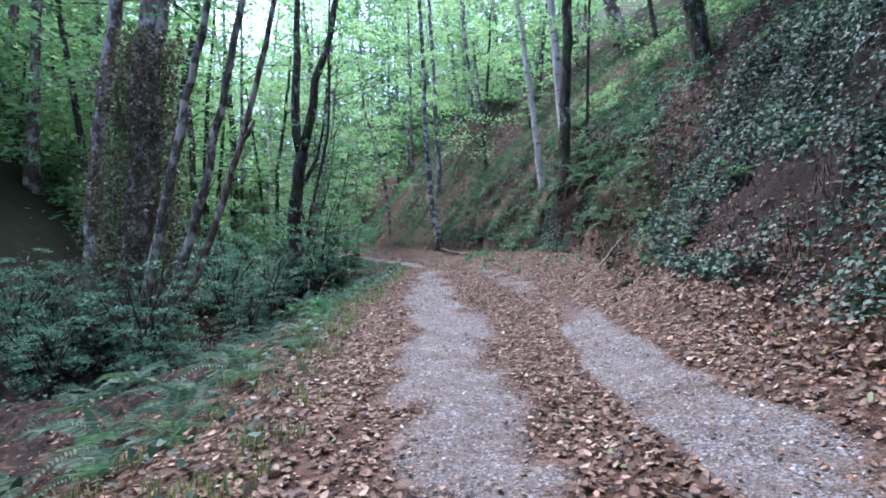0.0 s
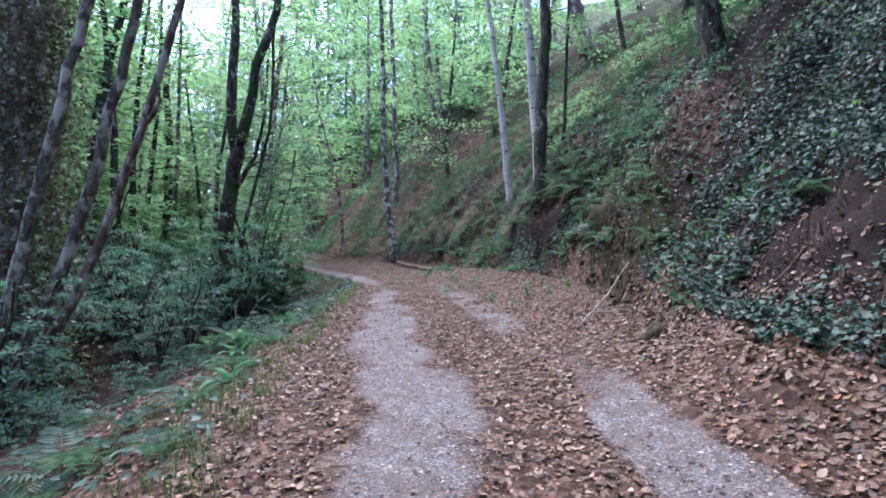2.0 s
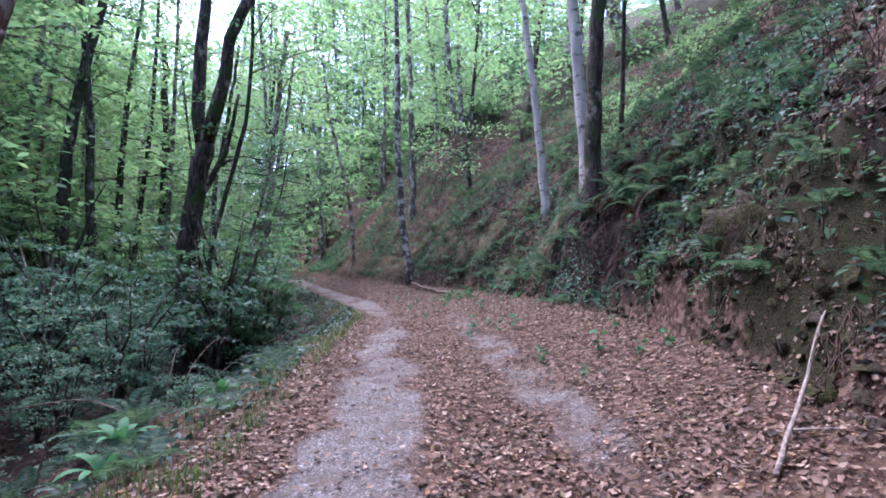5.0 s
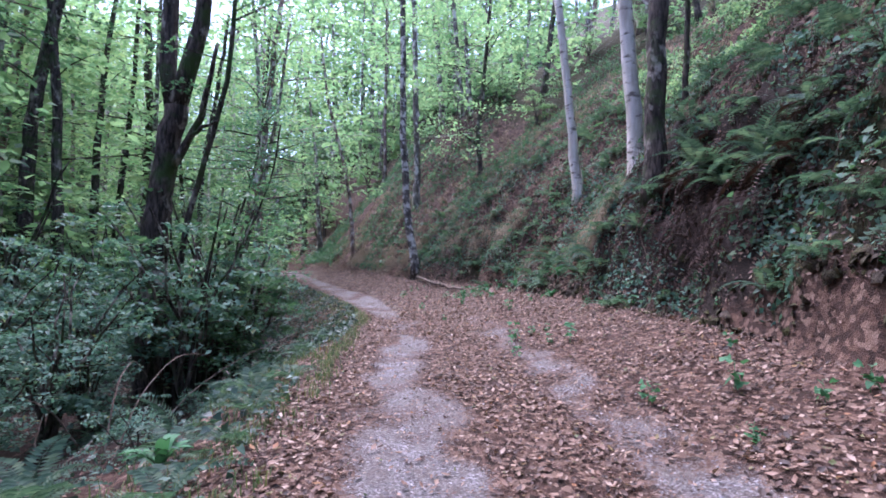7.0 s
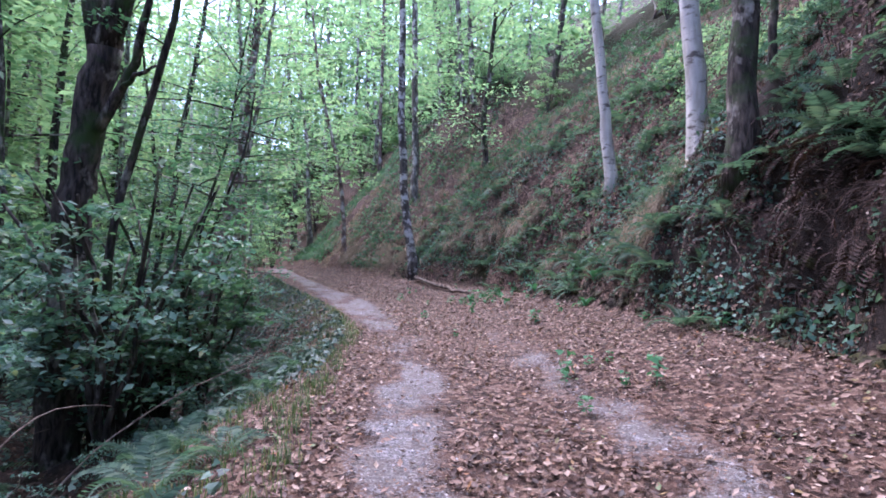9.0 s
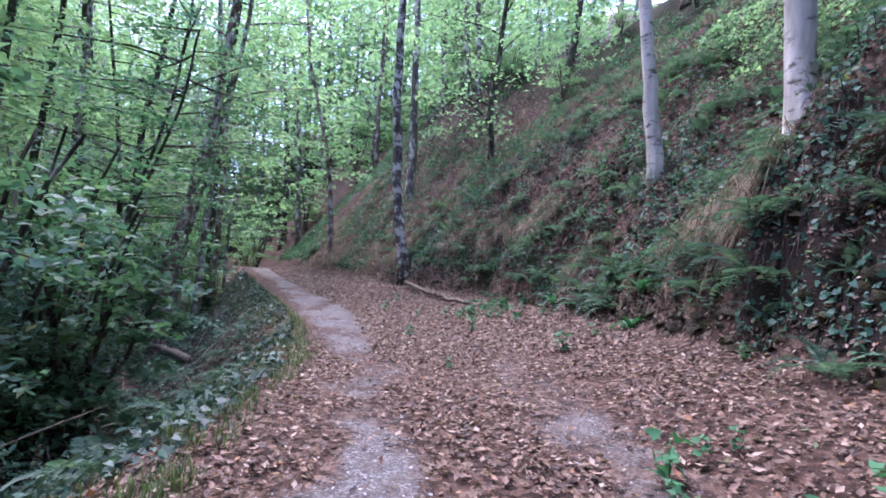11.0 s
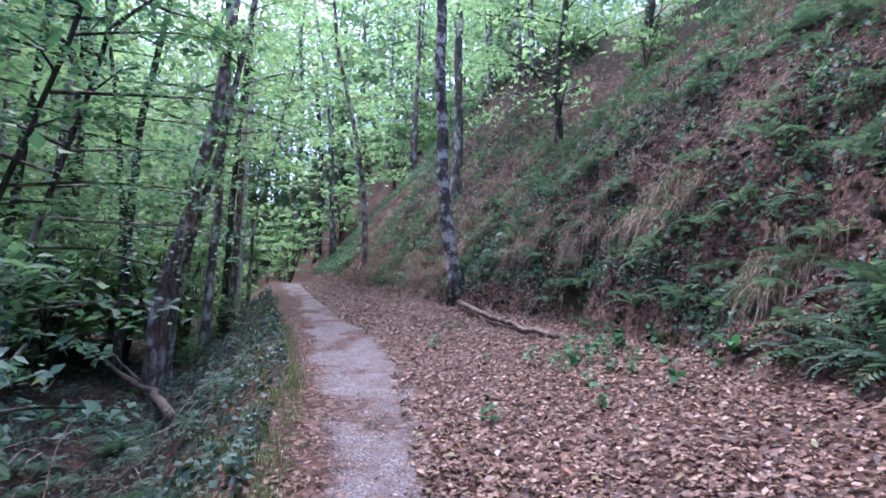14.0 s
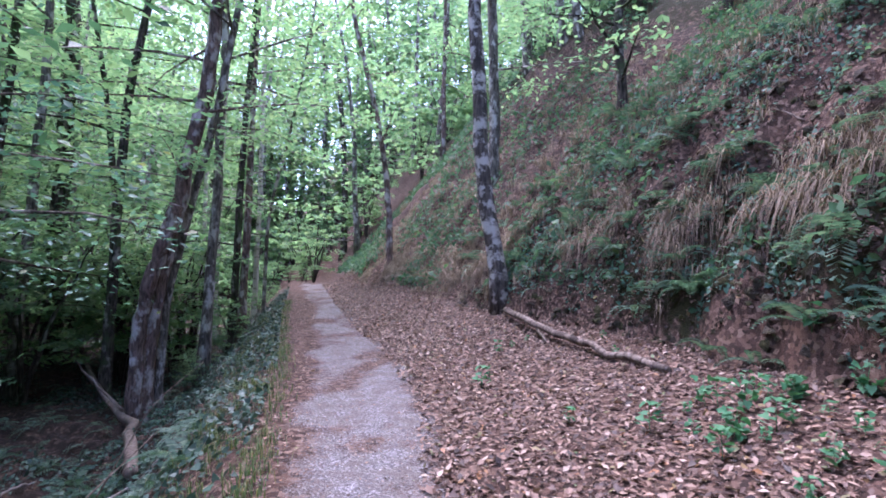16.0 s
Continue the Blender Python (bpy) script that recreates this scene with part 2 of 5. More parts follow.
# the bank's rise over the distance from its foot, at stations along the walk: litter slope, rock cut, hollow, slope, ledge, open hillside
HILL = [(8.8, 10.8), (16, 15.5), (40, 30), (90, 55)]
BANKS = [(8.6, [(0, 0), (.5, .22), (1, .5), (1.9, 1.4), (2.6, 2.2), (2.95, 3.3), (4.2, 4.9)]),
         (11.0, [(0, 0), (.3, .4), (1, 1.1), (2.05, 2.45), (2.5, 3.3), (4, 5.0)]),
         (12.4, [(0, 0), (.15, .75), (.45, 1.35), (.95, 2.1), (1.25, 2.7), (1.85, 3.5), (4, 6.0)]),
         (14.9, [(0, 0), (.12, .8), (.45, 1.55), (.95, 2.3), (1.3, 3.2), (1.7, 3.55), (4, 6.1)]),
         (16.5, [(0, 0), (.2, .75), (.45, 1.5), (.9, 2.5), (1.6, 3.8), (2.6, 4.9), (4, 6.3)]),
         (20.5, [(0, 0), (.25, .6), (.5, 1.5), (.9, 2.4), (1.6, 3.8), (2.6, 4.9), (4, 6.3)]),
         (23.0, [(0, 0), (.3, .5), (.75, 1.05), (1.2, 1.7), (1.7, 2.7), (2.4, 3.9), (4, 5.8)]),
         (26.6, [(0, 0), (.3, .5), (.8, 1.0), (1.1, 1.5), (1.7, 2.55), (2.4, 3.9), (4, 6.0)]),
         (28.0, [(0, 0), (.1, .8), (.45, 1.65), (.9, 2.3), (1.4, 3.1), (2, 3.9), (2.4, 4.7), (4.2, 6.8)]),
         (32.0, [(0, 0), (.15, .7), (.5, 1.6), (.95, 2.3), (1.4, 3.2), (2, 4.0), (2.4, 4.8), (4.2, 6.9)]),
         (36.0, [(0, 0), (.5, .6), (1.2, 1.7), (2.4, 3.6), (4.2, 6.0)]),
         (42.0, [(0, 0), (.8, .8), (2.5, 2.9), (5, 6.0)])]


def bank_rise(d, y):
    """The bank's height above its foot, blended from station to station."""
    out = np.zeros_like(d)
    ys = np.array([k for k, _ in BANKS])
    for i, (_, pts) in enumerate(BANKS):
        w = np.interp(y, ys, np.eye(len(ys))[i])
        p = np.array(pts + HILL, float)
        out = out + w * np.interp(d, p[:, 0], p[:, 1])
    return out


FALL_A = line([0, .7, 1.5, 3, 5, 8, 12, 20, 40, 90], [0, -.22, -.55, -1.05, -1.4, -1.5, -.1, 7, 27, 70])
FALL_B = line([0, .6, 1.2, 2, 3, 5, 8, 12, 20, 40, 90], [0, -.5, -1.15, -2, -2.5, -2.8, -2.4, -.3, 7.5, 28, 70])


def lean_of(at, y):
    k = (at(y + 0.5) - at(y - 0.5))
    return 1 / np.sqrt(1 + k * k)


def land(x, y):
    """The height of the ground."""
    x, y = np.asarray(x, float), np.asarray(y, float)
    z, foot, edge, right = Z_WAY(y), FOOT(y), EDGE(y), WAY_R(y)
    u = np.clip((x - right) / np.maximum(foot - right, 0.5), 0, 1)
    z = z + (0.35 + 0.2 * smooth(6, 14, y)) * u * u
    foot = foot + 0.35 * (vnoise(y * .7 + 4, y * 0 + 2.5) - .5) + 0.3 * (vnoise(y * 2.1, y * 0 + 7.5) - .5)
    d = np.maximum(x - foot, 0) * lean_of(FOOT, y)
    d = np.maximum(d + np.clip(d / .4, 0, 1) * (0.3 * (vnoise(x * 1.5 + 17, y * 1.5) - .5) + 0.26 * (vnoise(x * 3.7, y * 3.7 + 5) - .5)), 0)
    d = np.maximum(d - .12 * smooth(14.9, 15.8, y) * (1 - smooth(20.0, 21.2, y)) * (1 - smooth(.9, 2.1, d)), 0)
    bank = bank_rise(d, y)
    e = np.maximum(edge - x, 0) * lean_of(EDGE, y)
    w = smooth(14, 24, y)
    fall = FALL_A(e) * (1 - w) + FALL_B(e) * w
    rough = np.clip(d / 0.5, 0, 1) * (0.24 + .2 * np.clip(d / 8, 0, 1)) + np.clip(e / 1.5, 0, 1) * 0.3
    far = np.clip((d + e) / 12, 0, 1)
    z = z + bank * (d > 0) + fall * (e > 0)
    z = z + rough * (vnoise(x * 0.9 + 31, y * 0.9) - 0.5) * 1.3 + rough * (vnoise(x * 2.6, y * 2.6 + 9) - 0.5) * 0.5
    z = z + rough * (vnoise(x * 5.3, y * 5.3) - 0.5) * 0.5 + far * (vnoise(x * 0.16, y * 0.16) - 0.5) * 3
    z = z + (vnoise(x * 3.1 + 5, y * 3.1) - 0.5) * 0.03 + (vnoise(x * 9, y * 9) - 0.5) * 0.012
    return z


def gravel_cover(x, y):
    wander = .3 * (vnoise(y * .9, x * 0 + 3.3) - .5) + .3 * (vnoise(y * 2.7, x * 1.3 + 8.1) - .5)
    l, r = WAY_L(y) + wander, WAY_R(y) - .1 + .18 * smooth(18, 23, y) + .8 * wander
    worn = np.minimum(smooth(-.4, .4, x - l), smooth(-.35, .5, r - x))
    tr = np.minimum(smooth(-.15, .15, x - TRACK_L(y)), smooth(-.15, .15, TRACK_R(y) - x)) * (1 - smooth(7.5, 10.5, y))
    tr2 = np.minimum(smooth(-.3, .25, x - (WAY_R(y) + 0.95)), smooth(-.3, .3, WAY_R(y) + 1.75 - x)) * 0.55 * smooth(9.5, 11.5, y) * (1 - smooth(22, 25, y))
    return np.clip(np.maximum(np.maximum(worn, tr), tr2) * (0.42 + 0.95 * vnoise(x * 2.2, y * 1.5)) * (.65 + .7 * vnoise(x * 5.1 + 4, y * 4.2)) * (1 - .3 * smooth(15, 21, y)) * (1 - smooth(49, 54, y)), 0, 1)


def mesh_np(name, verts, faces, material, smooth_shade=False):
    """A mesh from arrays; all faces have the same number of corners."""
    me = bpy.data.meshes.new(name)
    verts, faces = np.asarray(verts, np.float32), np.asarray(faces, np.int32)
    n, k = faces.shape
    me.vertices.add(len(verts))
    me.vertices.foreach_set("co", verts.ravel())
    me.loops.add(n * k)
    me.loops.foreach_set("vertex_index", faces.ravel())
    me.polygons.add(n)
    me.polygons.foreach_set("loop_start", np.arange(0, n * k, k, dtype=np.int32))
    if smooth_shade:
        me.polygons.foreach_set("use_smooth", np.ones(n, bool))
    me.update(calc_edges=True)
    me.materials.append(material)
    return me


def part(name, me, parent, label=""):
    ob = new(name, me)
    ob.parent = parent
    if label:
        ob["label"] = label
    return ob


def spread(steps):
    return np.concatenate([np.arange(a, b_, s) for a, b_, s in steps])


def build_ground():
    ys = spread([(-40, -6, 2), (-6, 1, .4), (1, 33, .115), (33, 50, .25), (50, 80, .8), (80, 170, 3)])
    xo = spread([(-110, -40, 5), (-40, -16, 1.2), (-16, -6, .3), (-6, 7, .11), (7, 16, .3), (16, 45, 1.2), (45, 121, 5)])
    yy, oo = np.meshgrid(ys, xo, indexing="ij")
    shift = (WAY_L(np.minimum(yy, 90)) + WAY_R(np.minimum(yy, 90))) / 2
    xx = oo + shift
    zz = land(xx, yy)
    n, k = yy.shape
    ids = np.arange(n * k).reshape(n, k)
    f = np.stack([ids[:-1, :-1], ids[:-1, 1:], ids[1:, 1:], ids[1:, :-1]], -1).reshape(-1, 4)
    me = mesh_np("ground", np.stack([xx, yy, zz], -1).reshape(-1, 3), f, GROUND, True)
    d, e = xx - FOOT(yy), EDGE(yy) - xx
    face = smooth(10.6, 11.6, yy) * (1 - smooth(15, 16.2, yy)) + .7 * smooth(26.6, 28, yy) * (1 - smooth(31, 33, yy))
    moss = np.clip(smooth(.0, .25, d) * (1 - smooth(.9, 1.5, d)) * 0.95 * face + .75 * smooth(7, 12, d) + .75 * smooth(8, 13, e), 0, 1)
    hollow = smooth(15.4, 16.4, yy) * (1 - smooth(20, 21.5, yy))
    earth = np.clip(smooth(.0, .25, d) * (1 - smooth(1.2, 2.4, d)) * (.35 + .6 * hollow + .3 * face) + .75 * smooth(.5, 1.0, d) * (1 - smooth(10.5, 12, yy)) + smooth(1.5, 3, d) * (.45 + .5 * (1 - smooth(11, 15, yy))) + smooth(.5, 2, e) * 0.6, 0, 1)
    col = np.stack([gravel_cover(xx, yy), moss, earth, np.ones_like(xx)], -1).reshape(-1, 4)
    att = me.color_attributes.new("cover", "FLOAT_COLOR", "POINT")
    att.data.foreach_set("color", col.astype(np.float32).ravel())
    return tagged(new("ground", me), "steep leaf-strewn forest floor with a worn gravel track", "ground", kind="structure")


build_ground()


# ---- leaves and stones scattered in great number ----
def turns(n, tilt, r):
    """Turn matrices: any heading, tilted about that much from flat."""
    a, b_, c = r.random(n) * 2 * np.pi, r.normal(0, tilt, n), r.normal(0, tilt, n)
    ca, sa, cb, sb, cc, sc = np.cos(a), np.sin(a), np.cos(b_), np.sin(b_), np.cos(c), np.sin(c)
    o, i = np.zeros(n), np.ones(n)
    rz = np.stack([ca, -sa, o, sa, ca, o, o, o, i], -1).reshape(n, 3, 3)
    rx = np.stack([i, o, o, o, cb, -sb, o, sb, cb], -1).reshape(n, 3, 3)
    ry = np.stack([cc, o, sc, o, i, o, -sc, o, cc], -1).reshape(n, 3, 3)
    return rx @ ry @ rz


def settle_to(normals, m):
    """Lays turned leaves onto slopes with these normals."""
    nz = normals / np.linalg.norm(normals, axis=1, keepdims=True)
    ax = np.cross(nz, [0.0, 1.0, 0.0])
    ax /= np.linalg.norm(ax, axis=1, keepdims=True) + 1e-9
    by = np.cross(nz, ax)
    return np.stack([ax, by, nz], -1) @ m


def strewn(tv, tf, at, m, size):
    tv, tf = np.asarray(tv, float), np.asarray(tf)
    v = np.einsum("nij,kj->nki", m, tv) * np.asarray(size)[:, None, None] + at[:, None, :]
    f = tf[None] + (np.arange(len(at)) * len(tv))[:, None, None]
    return v.reshape(-1, 3), f.reshape(-1, tf.shape[1])


def slope_at(x, y):
    h = 0.12
    return np.stack([-(land(x + h, y) - land(x - h, y)) / (2 * h), -(land(x, y + h) - land(x, y - h)) / (2 * h), np.ones_like(x)], -1)


BROAD = ([(-.5, 0, .06), (0, .03, -.06), (.55, -.06, .2), (-.28, .25, .1), (.17, .3, .05), (-.2, -.28, .02), (.24, -.25, .17)],
         [(0, 1, 3), (3, 1, 4), (4, 1, 2), (0, 5, 1), (5, 6, 1), (6, 2, 1)])
FOLD = ([(-.5, 0, .05), (0, 0, -.07), (.52, -.05, .16), (.02, .29, .1), (0, -.28, .06)], [(0, 1, 3), (3, 1, 2), (0, 4, 1), (4, 2, 1)])
OVAL = ([(-.5, 0, 0), (-.08, -.27, .05), (.5, 0, -.06), (-.08, .27, .05)], [(0, 1, 2), (0, 2, 3)])
IVY_LEAF = ([(-.3, 0, 0), (-.42, .34, .02), (.0, .3, .05), (.5, 0, -.03), (.0, -.3, .05), (-.42, -.34, .02)],
            [(0, 2, 1), (0, 3, 2), (0, 4, 3), (0, 5, 4)])
PEBBLE = ([(.5, 0, 0), (-.5, .1, 0), (0, .45, .05), (.05, -.4, 0), (0, 0, .32)], [(0, 2, 4), (2, 1, 4), (1, 3, 4), (3, 0, 4)])


def stuff(name, v, f, material, label, category):
    return tagged(new(name, mesh_np(name, v, f, material)), label, category, kind="stuff")


def rock_face(x, y):
    """1 on the bare mossy face of the rock cut."""
    d = x - FOOT(y)
    return smooth(10.5, 11.4, y) * (1 - smooth(14.6, 15.4, y)) * smooth(-.05, .2, d) * (1 - smooth(1.0, 1.35, d))


def ground_cover():
    r = np.random.default_rng(11)
    # fallen leaves: thick on the verges and between the ruts, thin on the worn gravel
    n = 240000
    y = 1.5 + 42 * r.random(n) ** 1.35
    x = EDGE(y) - 4 + r.random(n) * (FOOT(y) - EDGE(y) + 8.5)
    g = gravel_cover(x, y)
    d, e = x - FOOT(y), EDGE(y) - x
    keep = np.where(g > 0.3, 0.34 + 0.55 * (1 - g), 0.95) * np.where(d > 0, np.exp(-d * 0.4) * 0.7 * (1 - .7 * smooth(.9, 1.6, d) * (1 - smooth(10.5, 12, y))), 1) * np.where(e > 0, np.exp(-e * 0.4) * 0.6, 1)
    keep *= 0.35 + 0.9 * vnoise(x * 1.3 + 70, y * 1.3)
    steep = np.linalg.norm(slope_at(x, y)[:, :2], axis=1)
    keep *= (1 - 0.55 * smooth(1.2, 3.0, steep)) * (1 - .9 * rock_face(x, y))
    ok = r.random(n) < keep
    x, y = x[ok], y[ok]
    at = np.stack([x, y, land(x, y) + 0.008 + 0.035 * r.random(len(x)) ** 2], -1)
    m = settle_to(slope_at(x, y), turns(len(x), 0.25, r))
    size = np.where(gravel_cover(x, y) > .3, .6, 1) * (0.024 + 0.05 * r.random(len(x)) ** 1.9) * (1 + y * 0.006) * (1 - .2 * smooth(10, 15, y))
    for shape, lot in ((BROAD, y < 10), (FOLD, (y >= 10) & (y < 27)), (OVAL, y >= 27)):
        v, f = strewn(*shape, at[lot], m[lot], size[lot])
        stuff("leaf_litter", v, f, LITTER, "brown and tan fallen leaves lying over the track", "fallen leaves")
    n = 36000
    y = 22 + 28 * r.random(n)
    x = WAY_R(y) - .2 + r.random(n) * (FOOT(y) - WAY_R(y) + 1.2)
    at = np.stack([x, y, land(x, y) + 0.01 + 0.03 * r.random(n)], -1)
    v, f = strewn(*OVAL, at, settle_to(slope_at(x, y), turns(n, .35, r)), 0.045 + 0.06 * r.random(n))
    stuff("leaf_litter", v, f, LITTER, "brown and tan fallen leaves lying along the track", "fallen leaves")
    n = 34000
    y = 8.5 + 14.5 * r.random(n)
    x = EDGE(y) - .3 + r.random(n) * (FOOT(y) - EDGE(y) + .8)
    ok = r.random(n) < np.where(gravel_cover(x, y) > .3, .2, 1) * smooth(8.5, 11, y) * (.4 + .6 * smooth(.3, .55, vnoise(x * 1.1 + 27, y * 1.1)))
    x, y = x[ok], y[ok]
    at = np.stack([x, y, land(x, y) + 0.012 + 0.035 * r.random(len(x))], -1)
    v, f = strewn(*FOLD, at, settle_to(slope_at(x, y), turns(len(x), .3, r)), 0.03 + 0.055 * r.random(len(x)) ** 1.6)
    stuff("leaf_litter", v, f, LITTER, "brown and tan fallen leaves heaped beside the ruts", "fallen leaves")
    # leaves caught on the bank
    n = 130000
    y = 3 + 40 * r.random(n) ** 1.15
    x = FOOT(y) + 7.5 * r.random(n) ** 1.3 / lean_of(FOOT, y)
    ok = r.random(n) < (1 - .88 * rock_face(x, y)) * (0.3 + 0.7 * smooth(.35, .6, vnoise(x * .8 + 90, y * .8))) * (1 - .6 * smooth(1.6, 3.2, (x - FOOT(y)) * lean_of(FOOT, y))) * (1 - .75 * smooth(.9, 1.5, x - FOOT(y)) * (1 - smooth(10.5, 12, y))) * (1 - .5 * smooth(1.8, 3.4, np.linalg.norm(slope_at(x, y)[:, :2], axis=1)))
    x, y = x[ok], y[ok]
    at = np.stack([x, y, land(x, y) + 0.01 + 0.05 * r.random(len(x)) ** 2], -1)
    m, size = settle_to(slope_at(x, y) * [.7, .7, 1], turns(len(x), 0.5, r)), 0.03 + 0.05 * r.random(len(x))
    for close in (y < 12, y >= 12):
        v, f = strewn(*(BROAD if close[y.argmin()] else OVAL), at[close], m[close], size[close])
        stuff("bank_litter", v, f, LITTER, "brown fallen leaves caught on the bank", "fallen leaves")
    # loose stones on the track
    n = 60000
    y = 1.5 + 26 * r.random(n) ** 1.5
    x = WAY_L(y) - .4 + r.random(n) * (np.where(y < 10, TRACK_R(y), WAY_R(y) + 1.8) - WAY_L(y) + .6)
    ok = r.random(n) < gravel_cover(x, y) * 0.75
    x, y = x[ok], y[ok]
    size = 0.008 + 0.03 * r.random(len(x)) ** 3
    at = np.stack([x, y, land(x, y) + size * 0.05], -1)
    v, f = strewn(*PEBBLE, at, turns(len(x), 0.3, r), size)
    stuff("gravel", v, f, STONE, "loose grey gravel trodden into the track", "gravel")
    # clods and stones that roughen the bank
    n = 4600
    y = 10.5 + 25 * r.random(n)
    x = FOOT(y) + (0.02 + 3.0 * r.random(n) ** 1.9) / lean_of(FOOT, y)
    size = 0.05 + 0.2 * r.random(n) ** 2.2
    at = np.stack([x, y, land(x, y) + size * .1], -1)
    v, f = strewn(*PEBBLE, at, settle_to(slope_at(x, y), turns(n, .6, r)), size)
    stuff("earth_clods", v, f, ROCK, "mossy clods and stones standing out of the bank", "stones")
    # low leaves on the ledge's face
    n = 28000
    y = 12.5 + 22 * r.random(n)
    d = 0.1 + 2.6 * r.random(n)
    x = FOOT(y) + d / lean_of(FOOT, y)
    ok = r.random(n) < (1 - .85 * rock_face(x, y)) * smooth(.42, .6, vnoise(x * 1.1 + 71, y * 1.1))
    x, y = x[ok], y[ok]
    at = np.stack([x, y, land(x, y) + 0.03 + 0.22 * r.random(len(x)) ** 2], -1)
    v, f = strewn(*IVY_LEAF, at, settle_to(slope_at(x, y) * [.5, .5, 1], turns(len(x), .6, r)), 0.045 + 0.07 * r.random(len(x)))
    stuff("ledge_leaves", v, f, GREEN_DARK, "small green leaves growing on the mossy ledge", "undergrowth")
    # ivy over the cut bank
    n = 150000
    y = 1.5 + 15 * r.random(n)
    d = 0.4 + 5.3 * r.random(n) ** 1.15
    x = FOOT(y) + d
    ok = r.random(n) < np.maximum(smooth(.2, .4, vnoise(x * .8 + 3, y * .8 + 8)), .9 * smooth(2.2, 3.0, d)) * (0.3 + 0.8 * smooth(.35, .6, vnoise(x * 3, y * 3))) * (1 - 0.75 * smooth(10.8, 12, y)) * (.75 + .25 * smooth(1.0, 2.0, d)) * (1 - .9 * rock_face(x, y)) * (1 - .45 * smooth(8.5, 10.5, y))
    x, y = x[ok], y[ok]
    at = np.stack([x, y, land(x, y) + 0.02 + 0.16 * r.random(len(x))], -1)
    m = settle_to(slope_at(x, y) * [0.6, 0.6, 1], turns(len(x), 0.5, r))
    v, f = strewn(*IVY_LEAF, at, m, 0.036 + 0.05 * r.random(len(x)))
    stuff("ivy", v, f, IVY, "glossy dark ivy creeping over the earth bank", "ivy")
    n = 26000                               # hanging thick over the steep upper edge
    y = 2.5 + 8.5 * r.random(n)
    x = FOOT(y) + 1.9 + 1.7 * r.random(n)
    ok = r.random(n) < .35 + .65 * smooth(.35, .55, vnoise(x * 2.3, y * 1.4 + 60))
    x, y = x[ok], y[ok]
    at = np.stack([x - .04, y, land(x, y) + 0.3 * r.random(len(x)) ** 2], -1)
    v, f = strewn(*IVY_LEAF, at, settle_to(slope_at(x, y) * [.7, .7, 1], turns(len(x), .5, r)), 0.035 + 0.05 * r.random(len(x)))
    stuff("ivy", v, f, IVY, "dark ivy hanging over the steep bank edge", "ivy")
    # low green growth on the upper slope
    n = 90000
    y = 9 + 48 * r.random(n)
    d = 0.25 + 16 * r.random(n) ** 1.5
    x = FOOT(y) + d / lean_of(FOOT, y)
    ok = r.random(n) < smooth(.34, .6, vnoise(x * .55 + 13, y * .55)) * (0.45 + 0.5 * np.maximum(smooth(26, 40, y), smooth(2.6, 4.2, d)))
    x, y = x[ok], y[ok]
    at = np.stack([x, y, land(x, y) + 0.03 + 0.4 * r.random(len(x)) ** 2], -1)
    m = settle_to(slope_at(x, y) * [0.4, 0.4, 1], turns(len(x), 0.55, r))
    size = (0.05 + 0.09 * r.random(len(x))) * (0.8 + y * 0.016)
    for shape, lot in ((IVY_LEAF, y < 24), (OVAL, y >= 24)):
        v, f = strewn(*shape, at[lot], m[lot], size[lot] * (1 if shape is IVY_LEAF else 1.25))
        stuff("bramble_cover", v, f, GREEN_MID, "low green bramble growing over the hillside", "undergrowth")
    n = 30000
    y = 12 + 17 * r.random(n)
    d = 3.0 + 6.5 * r.random(n)
    x = FOOT(y) + d / lean_of(FOOT, y)
    ok = r.random(n) < smooth(.36, .52, vnoise(x * .6 + 31, y * .6 + 5)) * smooth(2.8, 4.6, d)
    x, y = x[ok], y[ok]
    at = np.stack([x, y, land(x, y) + 0.04 + 0.45 * r.random(len(x)) ** 1.5], -1)
    m = settle_to(slope_at(x, y) * [0.4, 0.4, 1], turns(len(x), 0.55, r))
    v, f = strewn(*IVY_LEAF, at, m, 0.06 + 0.08 * r.random(len(x)))
    stuff("slope_cover", v, f, GREEN_LIT, "bright green low growth on the upper slope", "undergrowth")
    n = 34000
    y = 11.5 + 24 * r.random(n)
    d = 1.0 + 7 * r.random(n) ** 1.2
    x = FOOT(y) + d / lean_of(FOOT, y)
    lump = vnoise(x * 1.7 + 41, y * 1.7)
    ok = r.random(n) < smooth(.42, .6, lump) * (.2 + .8 * smooth(1.8, 3.4, d))
    x, y, lump = x[ok], y[ok], lump[ok]
    at = np.stack([x, y, land(x, y) + 0.02 + 0.9 * (lump - .4) * r.random(len(x)) ** .7], -1)
    m = settle_to(slope_at(x, y) * [0.3, 0.3, 1], turns(len(x), 0.5, r))
    v, f = strewn(*IVY_LEAF, at, m, 0.045 + 0.07 * r.random(len(x)))
    stuff("bramble_mounds", v, f, GREEN_MID, "tangled green bramble mounds on the bank", "undergrowth")
    # low growth down the left bank
    n = 70000
    y = 1 + 45 * r.random(n)
    e = -0.1 + 9 * r.random(n) ** 1.4
    x = EDGE(y) - e / lean_of(EDGE, y)
    ok = r.random(n) < smooth(.28, .5, vnoise(x * .7 + 53, y * .7)) * (0.1 + 0.7 * smooth(12, 20, y))
    x, y = x[ok], y[ok]
    at = np.stack([x, y, land(x, y) + 0.03 + 0.22 * r.random(len(x)) ** 2], -1)
    m = settle_to(slope_at(x, y) * [0.5, 0.5, 1], turns(len(x), 0.5, r))
